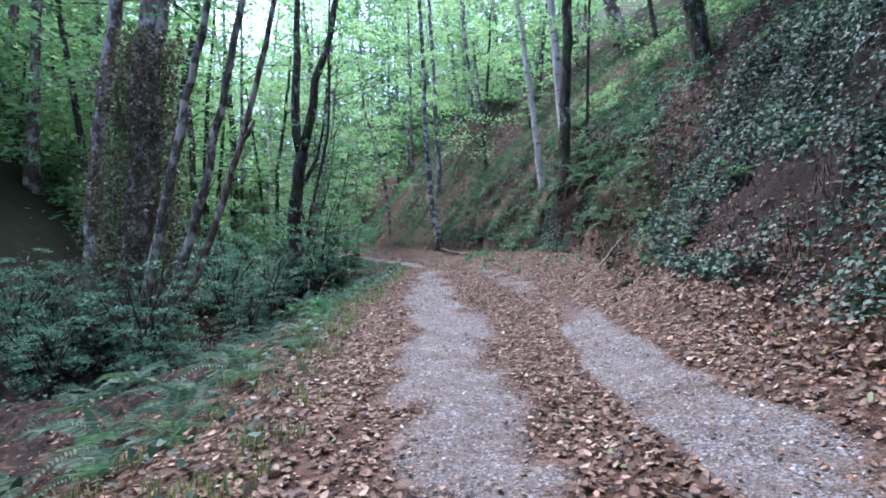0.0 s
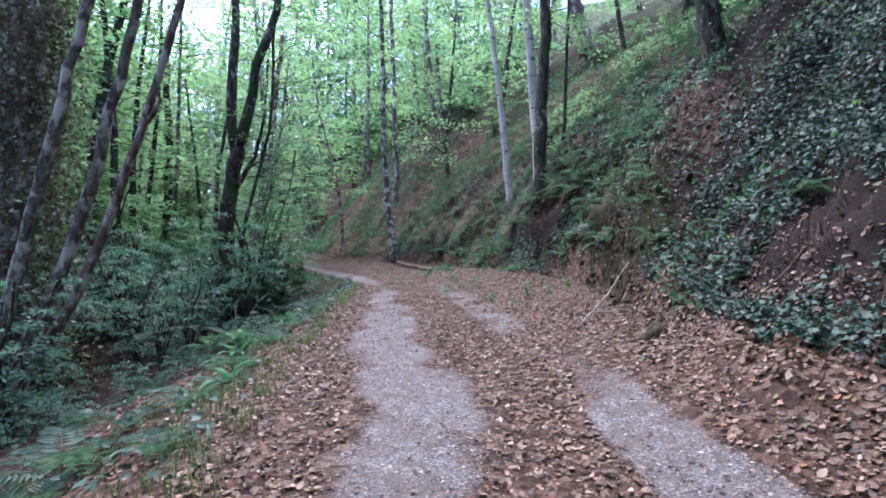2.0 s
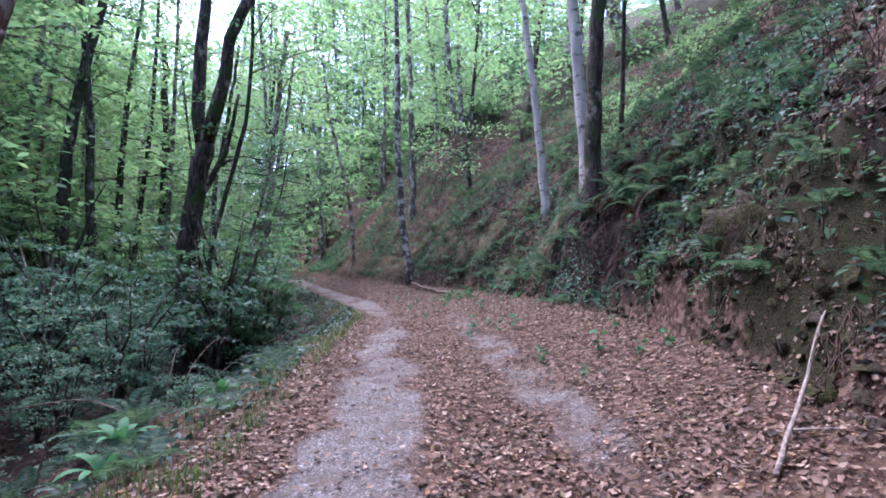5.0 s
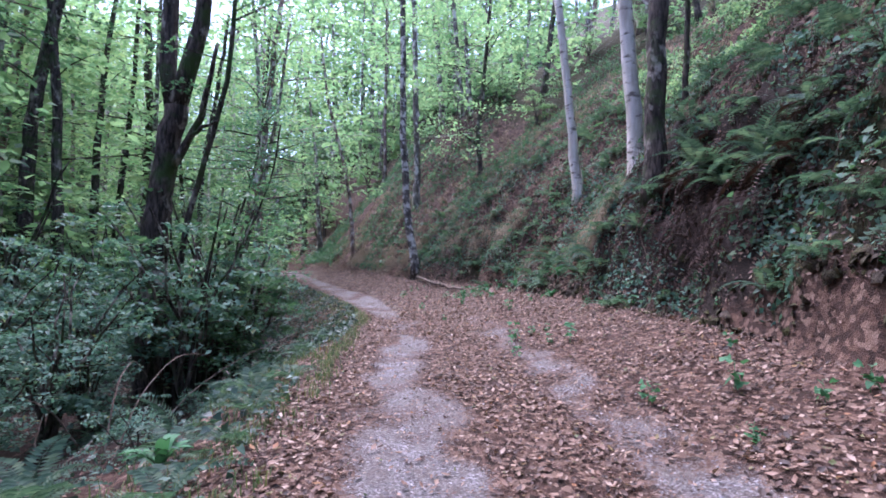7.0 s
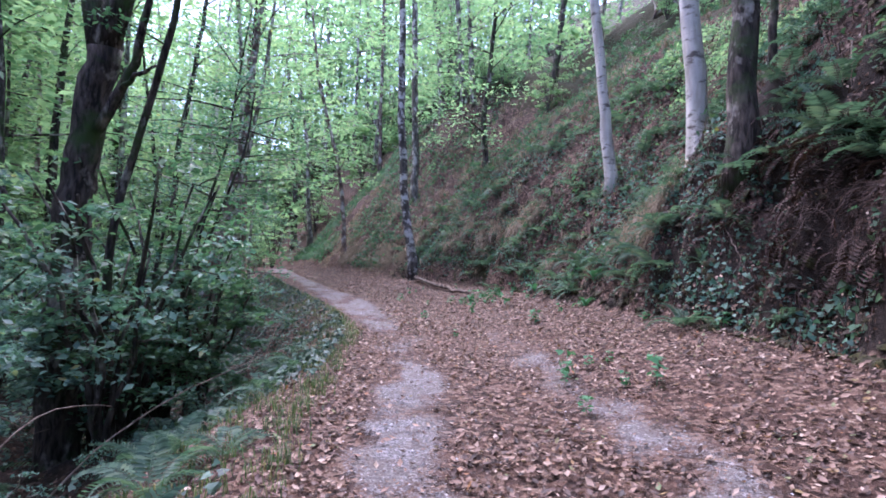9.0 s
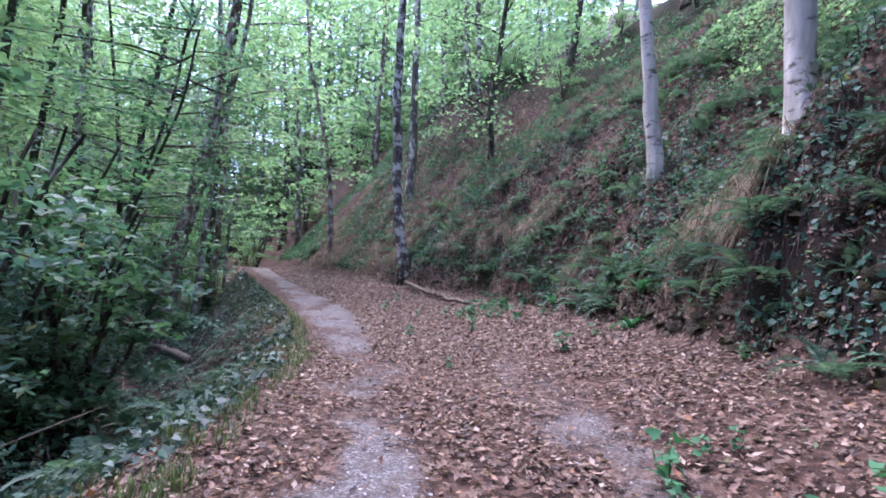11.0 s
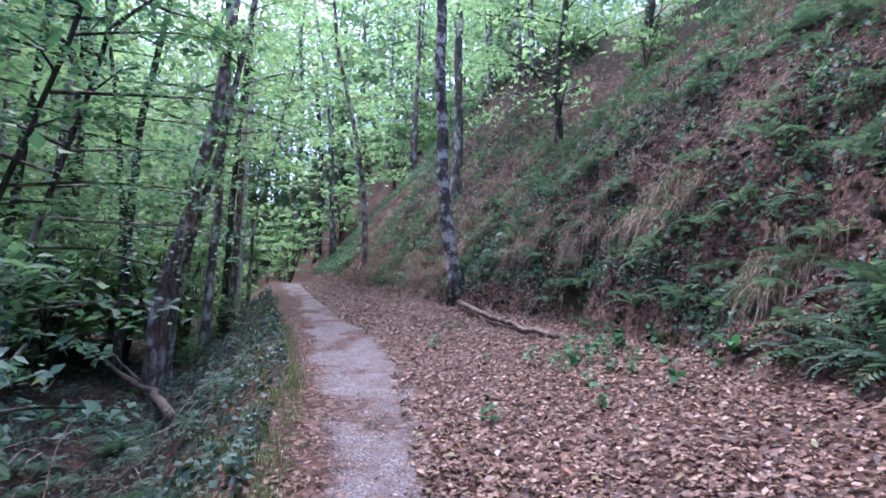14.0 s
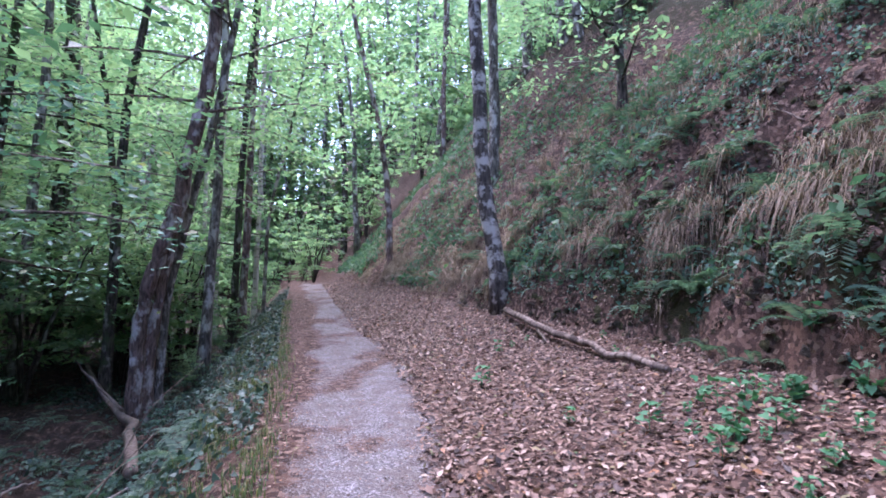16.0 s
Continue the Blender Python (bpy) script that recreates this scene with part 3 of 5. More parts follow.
    v, f = strewn(*IVY_LEAF, at, m, 0.05 + 0.06 * r.random(len(x)))
    stuff("bank_cover", v, f, IVY, "dark green leaves covering the damp ditch", "undergrowth")


ground_cover()


def blades(r, x, y, z, count, length, droop, width=0.006, out=None):
    """Grass blades or strands in tufts: each a bent strip of three pieces."""
    n = len(x) * count
    bx, by, bz = (np.repeat(a, count) + r.normal(0, s, n) for a, s in ((x, .07), (y, .07), (z, .02)))
    a = r.random(n) * 2 * np.pi
    l = length * (0.5 + 0.7 * r.random(n))
    ox, oy = np.cos(a) * 0.5, np.sin(a) * 0.5
    if out is not None:
        ox, oy = ox * 1.3 + np.repeat(out[:, 0], count), oy * 1.3 + np.repeat(out[:, 1], count)
    droop = droop * (0.25 + 1.0 * r.random(n))
    rows = []
    for k, (s, h) in enumerate(((0, 0), (.3, .5 - droop * .3), (.7, .75 - droop * 1.0), (1.1, .85 - droop * 1.9))):
        c = np.stack([bx + ox * l * s * .6, by + oy * l * s * .6, bz + l * h], -1)
        w = width * (1 - k / 3.3)
        side = np.stack([-np.sin(a) * w, np.cos(a) * w, np.zeros(n)], -1)
        rows += [c - side, c + side]
    v = np.stack(rows, 1)
    tf = np.array([(0, 1, 3, 2), (2, 3, 5, 4), (4, 5, 7, 6)])
    f = tf[None] + (np.arange(n) * 8)[:, None, None]
    return v.reshape(-1, 3), f.reshape(-1, 4)


def tufts():
    r = np.random.default_rng(23)
    n = 900
    y = 21 + 22 * r.random(n)
    x = FOOT(y) + (0.55 + .7 * r.random(n) ** 1.3) / lean_of(FOOT, y)
    ok = vnoise(x * 0 + 3, y * 1.3 + 40) > 0.47
    x, y = x[ok], y[ok]
    k = slope_at(x, y)[:, :2]
    k /= np.linalg.norm(k, axis=1, keepdims=True) + 1e-6
    v, f = blades(r, x, y, land(x, y), 26, 0.55, 1.3, 0.007, k * 0.8)
    stuff("dry_grass", v, f, STRAW, "dry straw-coloured grass hanging over the bank edge", "grass")
    n = 1150
    y = 20 + 28 * r.random(n)
    x = FOOT(y) + (4.2 + 3.5 * r.random(n)) / lean_of(FOOT, y)
    ok = vnoise(x * .7 + 8, y * .7 + 40) > 0.42
    x, y = x[ok], y[ok]
    v, f = blades(r, x, y, land(x, y), 16, 0.42, 0.6, 0.006)
    stuff("hillside_grass", v, f, STRAW, "strip of dry tan grass along the hillside", "grass")
    n = 1400
    y = 30 + 18 * r.random(n)
    x = FOOT(y) + (0.1 + 4.6 * r.random(n)) / lean_of(FOOT, y)
    ok = vnoise(x * .8 + 61, y * .8) > 0.36
    x, y = x[ok], y[ok]
    v, f = blades(r, x, y, land(x, y), 18, 0.5, 0.7, 0.009)
    stuff("slope_grass", v, f, STRAW, "dry tan grass on the slope beside the track", "grass")
    n = 280
    y = 30 + 30 * r.random(n)
    x = FOOT(y) + (1.5 + 9 * r.random(n)) / lean_of(FOOT, y)
    v, f = blades(r, x, y, land(x, y), 22, 0.6, 0.4, 0.012)
    stuff("hillside_grass", v, f, STRAW, "dry tan grass on the open hillside", "grass")
    n = 760
    y = 2 + 38 * r.random(n) ** .8
    x = EDGE(y) + 0.3 - r.random(n) ** 1.4 * 1.2
    v, f = blades(r, x, y, land(x, y), 16, 0.22, 0.35, 0.005)
    stuff("verge_grass", v, f, GRASS, "short green grass on the track's outer edge", "grass")
    n = 1300
    y = 11 + 28 * r.random(n)
    x = FOOT(y) + (0.15 + 6.5 * r.random(n) ** 1.2) / lean_of(FOOT, y)
    k = slope_at(x, y)[:, :2]
    k /= np.linalg.norm(k, axis=1, keepdims=True) + 1e-6
    v, f = blades(r, x, y, land(x, y) + .02, 9, 0.42, 1.15, 0.007, k * 0.5)
    stuff("withered_bracken", v, f, FERN_DEAD, "withered brown bracken and stalks littering the bank", "dead bracken")
    # thin roots and dead stems hanging from the undercut bank
    n = 150
    y = 6 + 16 * r.random(n)
    x = FOOT(y) + 0.55 + 1.6 * r.random(n)
    k = slope_at(x, y)[:, :2]
    k /= np.linalg.norm(k, axis=1, keepdims=True) + 1e-6
    v, f = blades(r, x, y, land(x, y) + 0.05, 6, 0.75, 0.95, 0.005, k * 0.3)
    stuff("hanging_roots", v, f, ROOT, "thin brown roots hanging from the undercut bank", "roots")


tufts()


# ---- plants with parts ----
def thing(name, at, label, category, group=""):
    ob = new(name)
    ob.location = at
    return tagged(ob, label, category, group)


def tube(points, radii, sides=8, wobble=0.0, seed=0, caps=True):
    """A tapered round limb along a line, as triangles."""
    p, n = np.array(points, float), len(points)
    r = np.random.default_rng(seed)
    t = np.gradient(p, axis=0)
    t /= np.linalg.norm(t, axis=1, keepdims=True)
    ref = np.array([0.0, 1.0, 0.0]) if abs(t[:, 1]).max() < 0.9 else np.array([1.0, 0.0, 0.0])
    a = np.cross(t, ref)
    a /= np.linalg.norm(a, axis=1, keepdims=True)
    b_ = np.cross(t, a)
    ang = np.arange(sides) / sides * 2 * np.pi
    ring = np.array(radii)[:, None] * (1 + wobble * r.normal(0, 1, (n, sides)))
    v = p[:, None] + ring[..., None] * (np.cos(ang)[None, :, None] * a[:, None] + np.sin(ang)[None, :, None] * b_[:, None])
    ids = np.arange(n * sides).reshape(n, sides)
    nx = np.roll(ids, -1, 1)
    q = np.stack([ids[:-1], nx[:-1], nx[1:], ids[1:]], -1).reshape(-1, 4)
    f = np.concatenate([q[:, [0, 1, 2]], q[:, [0, 2, 3]]])
    v = v.reshape(-1, 3)
    if caps:
        c = len(v)
        v = np.concatenate([v, p[[0, -1]]])
        f = np.concatenate([f, np.stack([nx[0], ids[0], np.full(sides, c)], -1), np.stack([ids[-1], nx[-1], np.full(sides, c + 1)], -1)])
    return v, f


def bent(points, steps, jitter=0.0, seed=0):
    """A line through the points, made finer and a little crooked."""
    p = np.array(points, float)
    s = np.r_[0, np.cumsum(np.linalg.norm(np.diff(p, axis=0), axis=1))]
    t = np.linspace(0, s[-1], steps)
    q = np.stack([np.interp(t, s, p[:, i]) for i in range(3)], -1)
    for _ in range(2):
        q[1:-1] = (q[:-2] + 2 * q[1:-1] + q[2:]) / 4
    q[1:-1] += np.random.default_rng(seed).normal(0, jitter, (steps - 2, 3))
    return q


def join(pieces):
    vs, fs, k = [], [], 0
    for v, f in pieces:
        vs.append(v)
        fs.append(np.asarray(f) + k)
        k += len(v)
    return np.concatenate(vs), np.concatenate(fs)


def spray(r, start, heading, length, leaves, size, sag=0.15, flat=0.35):
    """A side branch with its twigs, and leaves held in a loose flat layer along it."""
    h = np.array([math.cos(heading), math.sin(heading), 0.0])
    s = np.array([-h[1], h[0], 0.0])
    rise = 0.35 * r.random()
    t = np.linspace(0, 1, 4)
    p = np.array(start) + h * (t * length)[:, None]
    p[:, 2] += length * (rise * t - sag * t * t) + np.r_[0, r.normal(0, .04, 3)] * length * .4
    wood = [tube(p, 0.012 * length * (1 - t * .85) + .003, 3, caps=False)]
    u = 0.15 + 0.85 * r.random(leaves) ** .75
    off = r.normal(0, 1, leaves) * length * 0.22 * (1.25 - u * .6)
    at = np.stack([np.interp(u, t, p[:, i]) for i in range(3)], -1) + s * off[:, None]
    at[:, 2] += r.normal(0, length * 0.05, leaves) - np.abs(off) * .2
    return wood, at, turns(leaves, flat, r), size * (0.65 + 0.7 * r.random(leaves))


def tree(name, label, line_pts, r0, r1, bark, leaf=None, sprays=0, low=0.3, reach=2.2, leaves=90, size=0.12, seed=0, category="tree", wobble=0.05, limbs=(), ivy=0, category_group=""):
    """A tree on its root: trunk, limbs and a crown of leafy sprays."""
    r = np.random.default_rng(seed)
    base = np.array(line_pts[0], float)
    gz = float(land(base[0], base[1])) - 0.15
    root = thing(name, (base[0], base[1], gz), label, category, category_group)
    rel = np.array(line_pts, float) - [base[0], base[1], gz]
    if rel[0, 2] > 0.3:
        rel = np.vstack([(0, 0, -.35), rel])
    else:
        rel[0, 2] = -.35
    n, sides = (13, 7) if category_group else (26, 12)
    p = bent(rel, n, r0 * .12, seed)
    t = np.linspace(0, 1, n)
    rad = r0 + (r1 - r0) * t + r0 * 0.55 * np.exp(-t * 26)
    part("trunk", mesh_np("trunk", *tube(p, rad, sides, wobble, seed), bark, True), root)
    for i, (pts, ra, rb) in enumerate(limbs):
        q = bent(np.array(pts, float) - np.array(root.location), 10, ra * .2, seed + i)
        part("limb", mesh_np("limb", *tube(q, np.linspace(ra, rb, 10), 7, wobble, seed + i), bark, True), root)
    wood, ats, ms, ss = [], [], [], []
    for i in range(sprays):
        f = low + (1 - low) * (i + r.random()) / sprays
        at0 = np.array([np.interp(f, t, p[:, k]) for k in range(3)])
        w, a, m, s = spray(r, at0, r.random() * 6.28, reach * (0.6 + 0.7 * r.random()), leaves, size)
        if not category_group or i % 3 == 0:
            wood += w
        ats.append(a), ms.append(m), ss.append(s)
    if wood:
        tagged(part("branchwork", mesh_np("branchwork", *join(wood), bark), root), kind="stuff")
        part("crown", mesh_np("crown", *strewn(*OVAL, np.concatenate(ats), np.concatenate(ms), np.concatenate(ss)), leaf), root)
    if ivy:
        f = r.random(ivy) * (.85 if ivy < 4000 else .6)
        at = np.stack([np.interp(f, t, p[:, k]) for k in range(3)], -1)
        a = r.random(ivy) * 6.28
        rr = np.interp(f, t, rad) * (0.95 + 1.0 * r.random(ivy) ** 2.5) * (.75 + .6 * vnoise(f * 14, a * 1.2))
        rr = rr * (1 if ivy < 4000 else 1.85 - .6 * f)
        at += np.stack([np.cos(a) * rr, np.sin(a) * rr, 0 * a], -1)
        part("ivy_cover", mesh_np("ivy_cover", *strewn(*IVY_LEAF, at, turns(ivy, 1.2, r), (0.05 if ivy < 4000 else .07) + 0.06 * r.random(ivy)), IVY if ivy < 4000 else IVY_DRY), root, "ivy climbing the trunk")
    return root


def up(xz, y, top=None):
    """A trunk's line in the plane at y, carried on to a height of top."""
    p = [(x, y, z) for x, z in xz]
    if top and p[-1][2] < top:
        (x0, _, z0), (x1, _, z1) = p[-2], p[-1]
        k = max(-.12, min(.12, (x1 - x0) / (z1 - z0)))
        p.append((x1 + k * (top - z1), y, top))
    return p


# the three leaning poles beside the ditch
tree("leaning_tree", "slender leaning tree with grey lichen-spotted bark", up([(-7.1, -1.4), (-6.41, 1.49), (-5.72, 4.45), (-4.95, 7.55)], 11.8, 11), .14, .06, BARK_GREY, GREEN_MID, 8, .75, 2, 70, .1, 31)
tree("leaning_tree", "slender leaning tree with grey lichen-spotted bark", up([(-6.78, -1.0), (-5.74, 1.61), (-5.04, 4.19), (-4.27, 7.59)], 12.1, 11), .135, .06, BARK_GREY, GREEN_MID, 8, .75, 2, 70, .1, 32)
tree("leaning_tree", "thin crooked leaning tree with reddish bark", up([(-6.88, -1.3), (-5.38, 0.92), (-4.55, 3.18), (-4.03, 4.64), (-3.35, 7.3)], 11.9, 10), .105, .05, BARK_RED, GREEN_MID, 6, .8, 2, 60, .1, 33,
     limbs=[([(-4.2, 11.9, 4.1), (-4.0, 11.8, 4.2), (-3.8, 11.75, 4.55)], .06, .03)])
tree("ivy_tree", "thick trunk wrapped in hanging ivy", up([(-8.1, 1.8), (-7.9, 5.4), (-7.67, 8.6)], 13.4, 14), .48, .3, BARK_RED, GREEN_MID, 8, .6, 3, 90, .12, 34, ivy=15000)
tree("tree", "reddish trunk beside the ivy-clad tree", up([(-10.1, 2.1), (-9.92, 3.55), (-9.64, 6.46), (-9.27, 8.9)], 13.9, 15), .24, .14, BARK_RED, GREEN_MID, 10, .45, 3, 90, .12, 35)
# the forked tree
tree("forked_tree", "dark forked tree with a mossy double trunk", up([(-6.15, 2.5), (-5.98, 4.5), (-5.8, 5.5)], 19.0), .28, .23, BARK_DARK, GREEN_MID, 0, seed=36,
     limbs=[([(-5.83, 19, 5.3), (-6.1, 19, 6.5), (-6.12, 19, 7.6), (-5.9, 19, 9.4), (-5.8, 19, 14)], .19, .08),
            ([(-5.83, 19, 5.3), (-5.5, 19, 6.9), (-5.0, 19, 8.6), (-4.4, 19.1, 11), (-3.9, 19.2, 14)], .19, .07),
            ([(-5.8, 18.95, 4.2), (-5.47, 18.9, 4.76), (-5.19, 18.8, 4.97), (-4.96, 18.7, 5.56), (-4.73, 18.6, 6.6)], .09, .035),
            ([(-5.47, 18.9, 4.76), (-5.1, 18.7, 4.9), (-4.6, 18.5, 5.0)], .05, .02)])
tree("tree", "thin dark leaning tree beside the forked trunk", up([(-5.75, 2.9), (-5.28, 4.42), (-5.09, 5.33), (-4.83, 6.13), (-4.8, 7.54)], 19.3, 13), .07, .035, BARK_DARK, GREEN_MID, 10, .45, 1.8, 80, .11, 37)
tree("overhanging_hazel", "leafy hazel leaning over the ditch", up([(-8.6, -1.6), (-8.0, 2.4), (-7.0, 5.6)], 25.2, 8), .06, .025, BARK_DARK, GREEN_DARK, 24, .42, 2.3, 150, .1, 57, category="shrub")
tree("overhanging_hazel", "broad-leaved hazel reaching over the ditch", up([(-7.4, -1.2), (-6.6, 2.4), (-5.6, 5.0)], 23.4, 6.5), .05, .02, BARK_DARK, GREEN_MID, 20, .42, 1.8, 110, .13, 56, category="shrub")
tree("cut_trunk", "leaning cut-off trunk among the shrubs", up([(-12.0, 1.5), (-11.57, 3.24), (-11.12, 4.58)], 33.2), .19, .17, BARK_RED, seed=58)
# trees of the cut bank
tree("pale_tree", "slender smooth pale-barked tree on the bank", up([(3.55, 4.5), (3.32, 7.19), (2.77, 12.62)], 25.2, 19), .155, .07, BARK_PALE, GREEN_LIT, 14, .5, 3, 100, .14, 38)
tree("pale_tree", "pale spotted trunk growing from the bank", up([(4.33, 5.2), (4.22, 7.3), (4.08, 9.4)], 21.8, 18), .2, .12, BARK_PALE, GREEN_LIT, 12, .6, 3, 100, .14, 39)
tree("dark_tree", "straight dark trunk with pale lichen flecks", up([(4.02, 4.3), (4.13, 6.94), (4.27, 9.19)], 19.6, 18), .21, .14, BARK_DARK, GREEN_MID, 12, .6, 3, 90, .13, 40)
tree("tree", "thin dark sapling on the bank", up([(4.96, 5.6), (5.11, 8.07), (5.2, 9.68)], 20.5, 13), .07, .04, BARK_DARK, GREEN_LIT, 10, .5, 2, 80, .12, 41)
tree("tree", "thick pinkish trunk high on the hillside", up([(11.44, 17.5), (11.01, 20.03), (10.29, 22.6)], 42.5, 32), .6, .4, BARK_RED, GREEN_LIT, 14, .5, 5, 110, .22, 42)
tree("bank_top_tree", "dark ivy-grown trunk on top of the bank", up([(6.73, 5.0), (6.56, 6.03), (6.48, 6.67)], 13.2, 15), .22, .16, BARK_DARK, GREEN_MID, 14, .55, 3, 90, .12, 43, ivy=1500)
# the slender tree where the fallen log lies, and those beyond
tree("slender_tree", "slender straight tree with flaky lichen-patched bark", up([(-2.75, 2.2), (-3.24, 5.1), (-3.5, 9), (-3.6, 14)], 34, 23), .2, .1, BARK_FLAKY, GREEN_LIT, 12, .5, 3, 110, .18, 44)
for i, (xz, y, r0, bark, txt, low) in enumerate((
        ([(-3.73, 7.6), (-3.94, 16.2), (-4.18, 22.5)], 41, .22, BARK_GREY, "tall straight grey tree", .45),
        ([(-2.73, 11.3), (-3.0, 18.75), (-3.34, 21.9)], 48, .24, BARK_GREY, "tall grey trunk on the slope", .4),
        ([(0.36, 8.5), (0.15, 10), (0.44, 11.9), (0.65, 14.6)], 36.5, .14, BARK_DARK, "dark bent tree on the slope", .35),
        ([(-8.09, 3.5), (-8.35, 7.3), (-9.3, 11.6), (-10.1, 14.2)], 42, .14, BARK_RED, "thin leaning reddish tree", .55),
        ([(-19.9, 10.2), (-20.3, 15.7), (-20.8, 20.1)], 65, .32, BARK_DARK, "dark broken-topped trunk", .5),
        ([(-12.0, 1.6), (-11.3, 4.8), (-10.75, 7.4), (-10.35, 11.4)], 33.5, .24, BARK_RED, "leaning tree with patchy reddish bark", .6),
        ([(-11.9, 2.0), (-11.18, 5.01), (-10.57, 7.46), (-10.12, 10.3)], 33.9, .13, BARK_GREY, "thin grey leaning tree", .6),
        ([(-22.3, 12), (-22.65, 16.4)], 49, .15, BARK_PALE, "thin pale birch trunk", .5),
        ([(-17.66, 6.3), (-17.72, 12.7), (-17.8, 16.5)], 44, .14, BARK_PALE, "thin pale birch trunk", .5),
        ([(-13.9, 6.0), (-13.81, 10), (-13.59, 14.4)], 40, .16, BARK_DARK, "straight dark tree", .45),
        ([(-16.74, 7), (-16.83, 11.8), (-16.86, 15.3)], 46, .14, BARK_PALE, "thin pale birch trunk", .5),
        ([(-15.0, 6), (-14.12, 9.6), (-13.29, 14.1)], 44, .09, BARK_GREY, "thin leaning sapling", .5),
        ([(-2.72, 12), (-2.97, 15.9), (-3.16, 19.3)], 50, .25, BARK_GREY, "grey trunk on the hillside", .4),
        ([(-1.18, 11.5), (-1.42, 14.2), (-1.79, 18)], 48, .26, BARK_GREY, "grey trunk on the hillside", .4),
        ([(-0.26, 10.8), (-0.45, 13.9), (-0.55, 15.5)], 44, .22, BARK_GREY, "grey trunk on the hillside", .4),
        ([(-0.99, 10.8), (-1.18, 15.4), (-1.54, 20)], 45, .24, BARK_GREY, "grey trunk on the hillside", .4),
        ([(-19.2, 9), (-19.24, 11.4), (-19.36, 13.2)], 37, .34, BARK_DARK, "thick dark ivy-clad trunk", .5),
        ([(-14.69, 8.2), (-14.35, 9.66), (-14.08, 11.5)], 35, .17, BARK_DARK, "dark crooked trunk", .5),
        ([(-16.98, 7.5), (-16.35, 11.6), (-15.6, 14.7)], 27, .29, BARK_DARK, "dark leaning tree", .4))):
    # beyond y 33 crowns take the leaf colour with skylight put in
    tree("tree", txt + " among the green undergrowth", up(xz, y, xz[-1][1] + 5), r0, r0 * .5, bark, GREEN_LIT if y > 33 else GREEN_MID, 16, low - .28, 3.2, 90, .13 + .002 * y, 60 + i, ivy=1200 if "ivy" in txt else 0)


def forest():
    """The wood behind: a few kinds of tree, repeated over the slopes."""
    r = np.random.default_rng(5)

    def kind(i, h, r0, bark, leaf, sprays, reach, leaves, size):
        x, z = -60 + i * 6, float(land(-60 + i * 6, -38))
        return tree("woodland_tree", "tall green woodland tree on the valley side", [(x, -38, z), (x + r.normal(0, .4), -38, z + h * .5), (x + r.normal(0, .9), -38, z + h)],
                    r0, .05, bark, leaf, sprays, .06, reach, leaves, size, 200 + i, category_group="woodland trees")

    # nearly all crowns here wear the leaf brightened as if under open sky
    near = [kind(i, (15, 17, 19, 14, 18, 20)[i], .12 + .02 * i, (BARK_GREY, BARK_DARK, BARK_RED)[i % 3], GREEN_MID if i == 2 else GREEN_LIT, 42, 3.3, 28, .36) for i in range(6)]
    far = [kind(6 + i, (20, 23, 18)[i], .2, BARK_GREY, GREEN_LIT, 36, 4.2, 26, .5) for i in range(3)]
    spots = []
    tries = 0
    while len(spots) < 215 and tries < 14000:
        tries += 1
        y = 14 + 95 * r.random() ** .9
        u = -48 + 88 * r.random()
        x = float((WAY_L(y) + WAY_R(y)) / 2) + u
        d, e = x - float(FOOT(y)), float(EDGE(y)) - x
        if y < 58 and d < (9 if y > 38 else 12) and e < 8.5:
            continue
        if 36 < y < 84 and -10 < e < 14:
            continue
        if y > 38 and abs(x + 4.6 + .1 * (y - 34)) < 2.6:      # the gap of sky beside the slender tree
            continue
        if y < 27 and e < 12 and d < 0:
            continue
        if any((x - a) ** 2 + (y - b_) ** 2 < ((4.6 if y < 48 else 9) if e > 0 else 55) for a, b_ in spots):
            continue
        spots.append((x, y))
    tall = [tree("woodland_tree", "tall tree with a high light green crown", [(x, -44, float(land(x, -44))), (x + .4, -44, float(land(x, -44)) + 11), (x + r.normal(0, 1), -44, float(land(x, -44)) + 23)],
                 .17, .06, bark, GREEN_LIT, 50, .24, 4.0, 42, .26, 240 + i, category_group="woodland trees") for i, (x, bark) in enumerate(((-60, BARK_GREY), (-52, BARK_RED)))]
    for i, (x, y) in enumerate(((-11.8, 35.5), (-13.5, 40), (-17, 34), (-8.5, 54), (-24.5, 41), (-22, 30), (-26, 37), (-19, 24), (-30, 47))):
        m = pose(x, y, float(land(x, y)) - .15, r.normal(0, 2), r.normal(0, 2), r.random() * 360) @ Matrix.Diagonal((1, 1, .85 + .3 * r.random(), 1))
        if i < 2:
            tall[i].matrix_basis = m
        else:
            copy_thing(tall[i % 2], m)
    # dense trees added out of view to shade bank, ditch and way already walked
    x0, z0 = -44, float(land(-44, -44))
    shade = tree("woodland_tree", "tall dense green tree added out of view to cast shade", [(x0, -44, z0), (x0 + .3, -44, z0 + 11), (x0 - .4, -44, z0 + 21)], .2, .06, BARK_DARK, GREEN_MID, 56, .3, 4.4, 60, .34, 260, category_group="woodland trees")
    over = ((11, 1), (12.5, 6.5), (11.2, 11.5), (13, 16.5), (12.5, 21.5), (7.5, -4), (9.5, -2), (-2, -7), (2.5, -5.5), (-4.5, -5), (5.2, -2.5), (11.8, 26))
    for i, (x, y) in enumerate(over):
        m = pose(x, y, float(land(x, y)) - .15, r.normal(0, 2), r.normal(0, 2), r.random() * 360) @ Matrix.Diagonal((1.4, 1.4, .85 + .2 * r.random(), 1))
        if i:
            copy_thing(shade, m)
        else:
            first = m
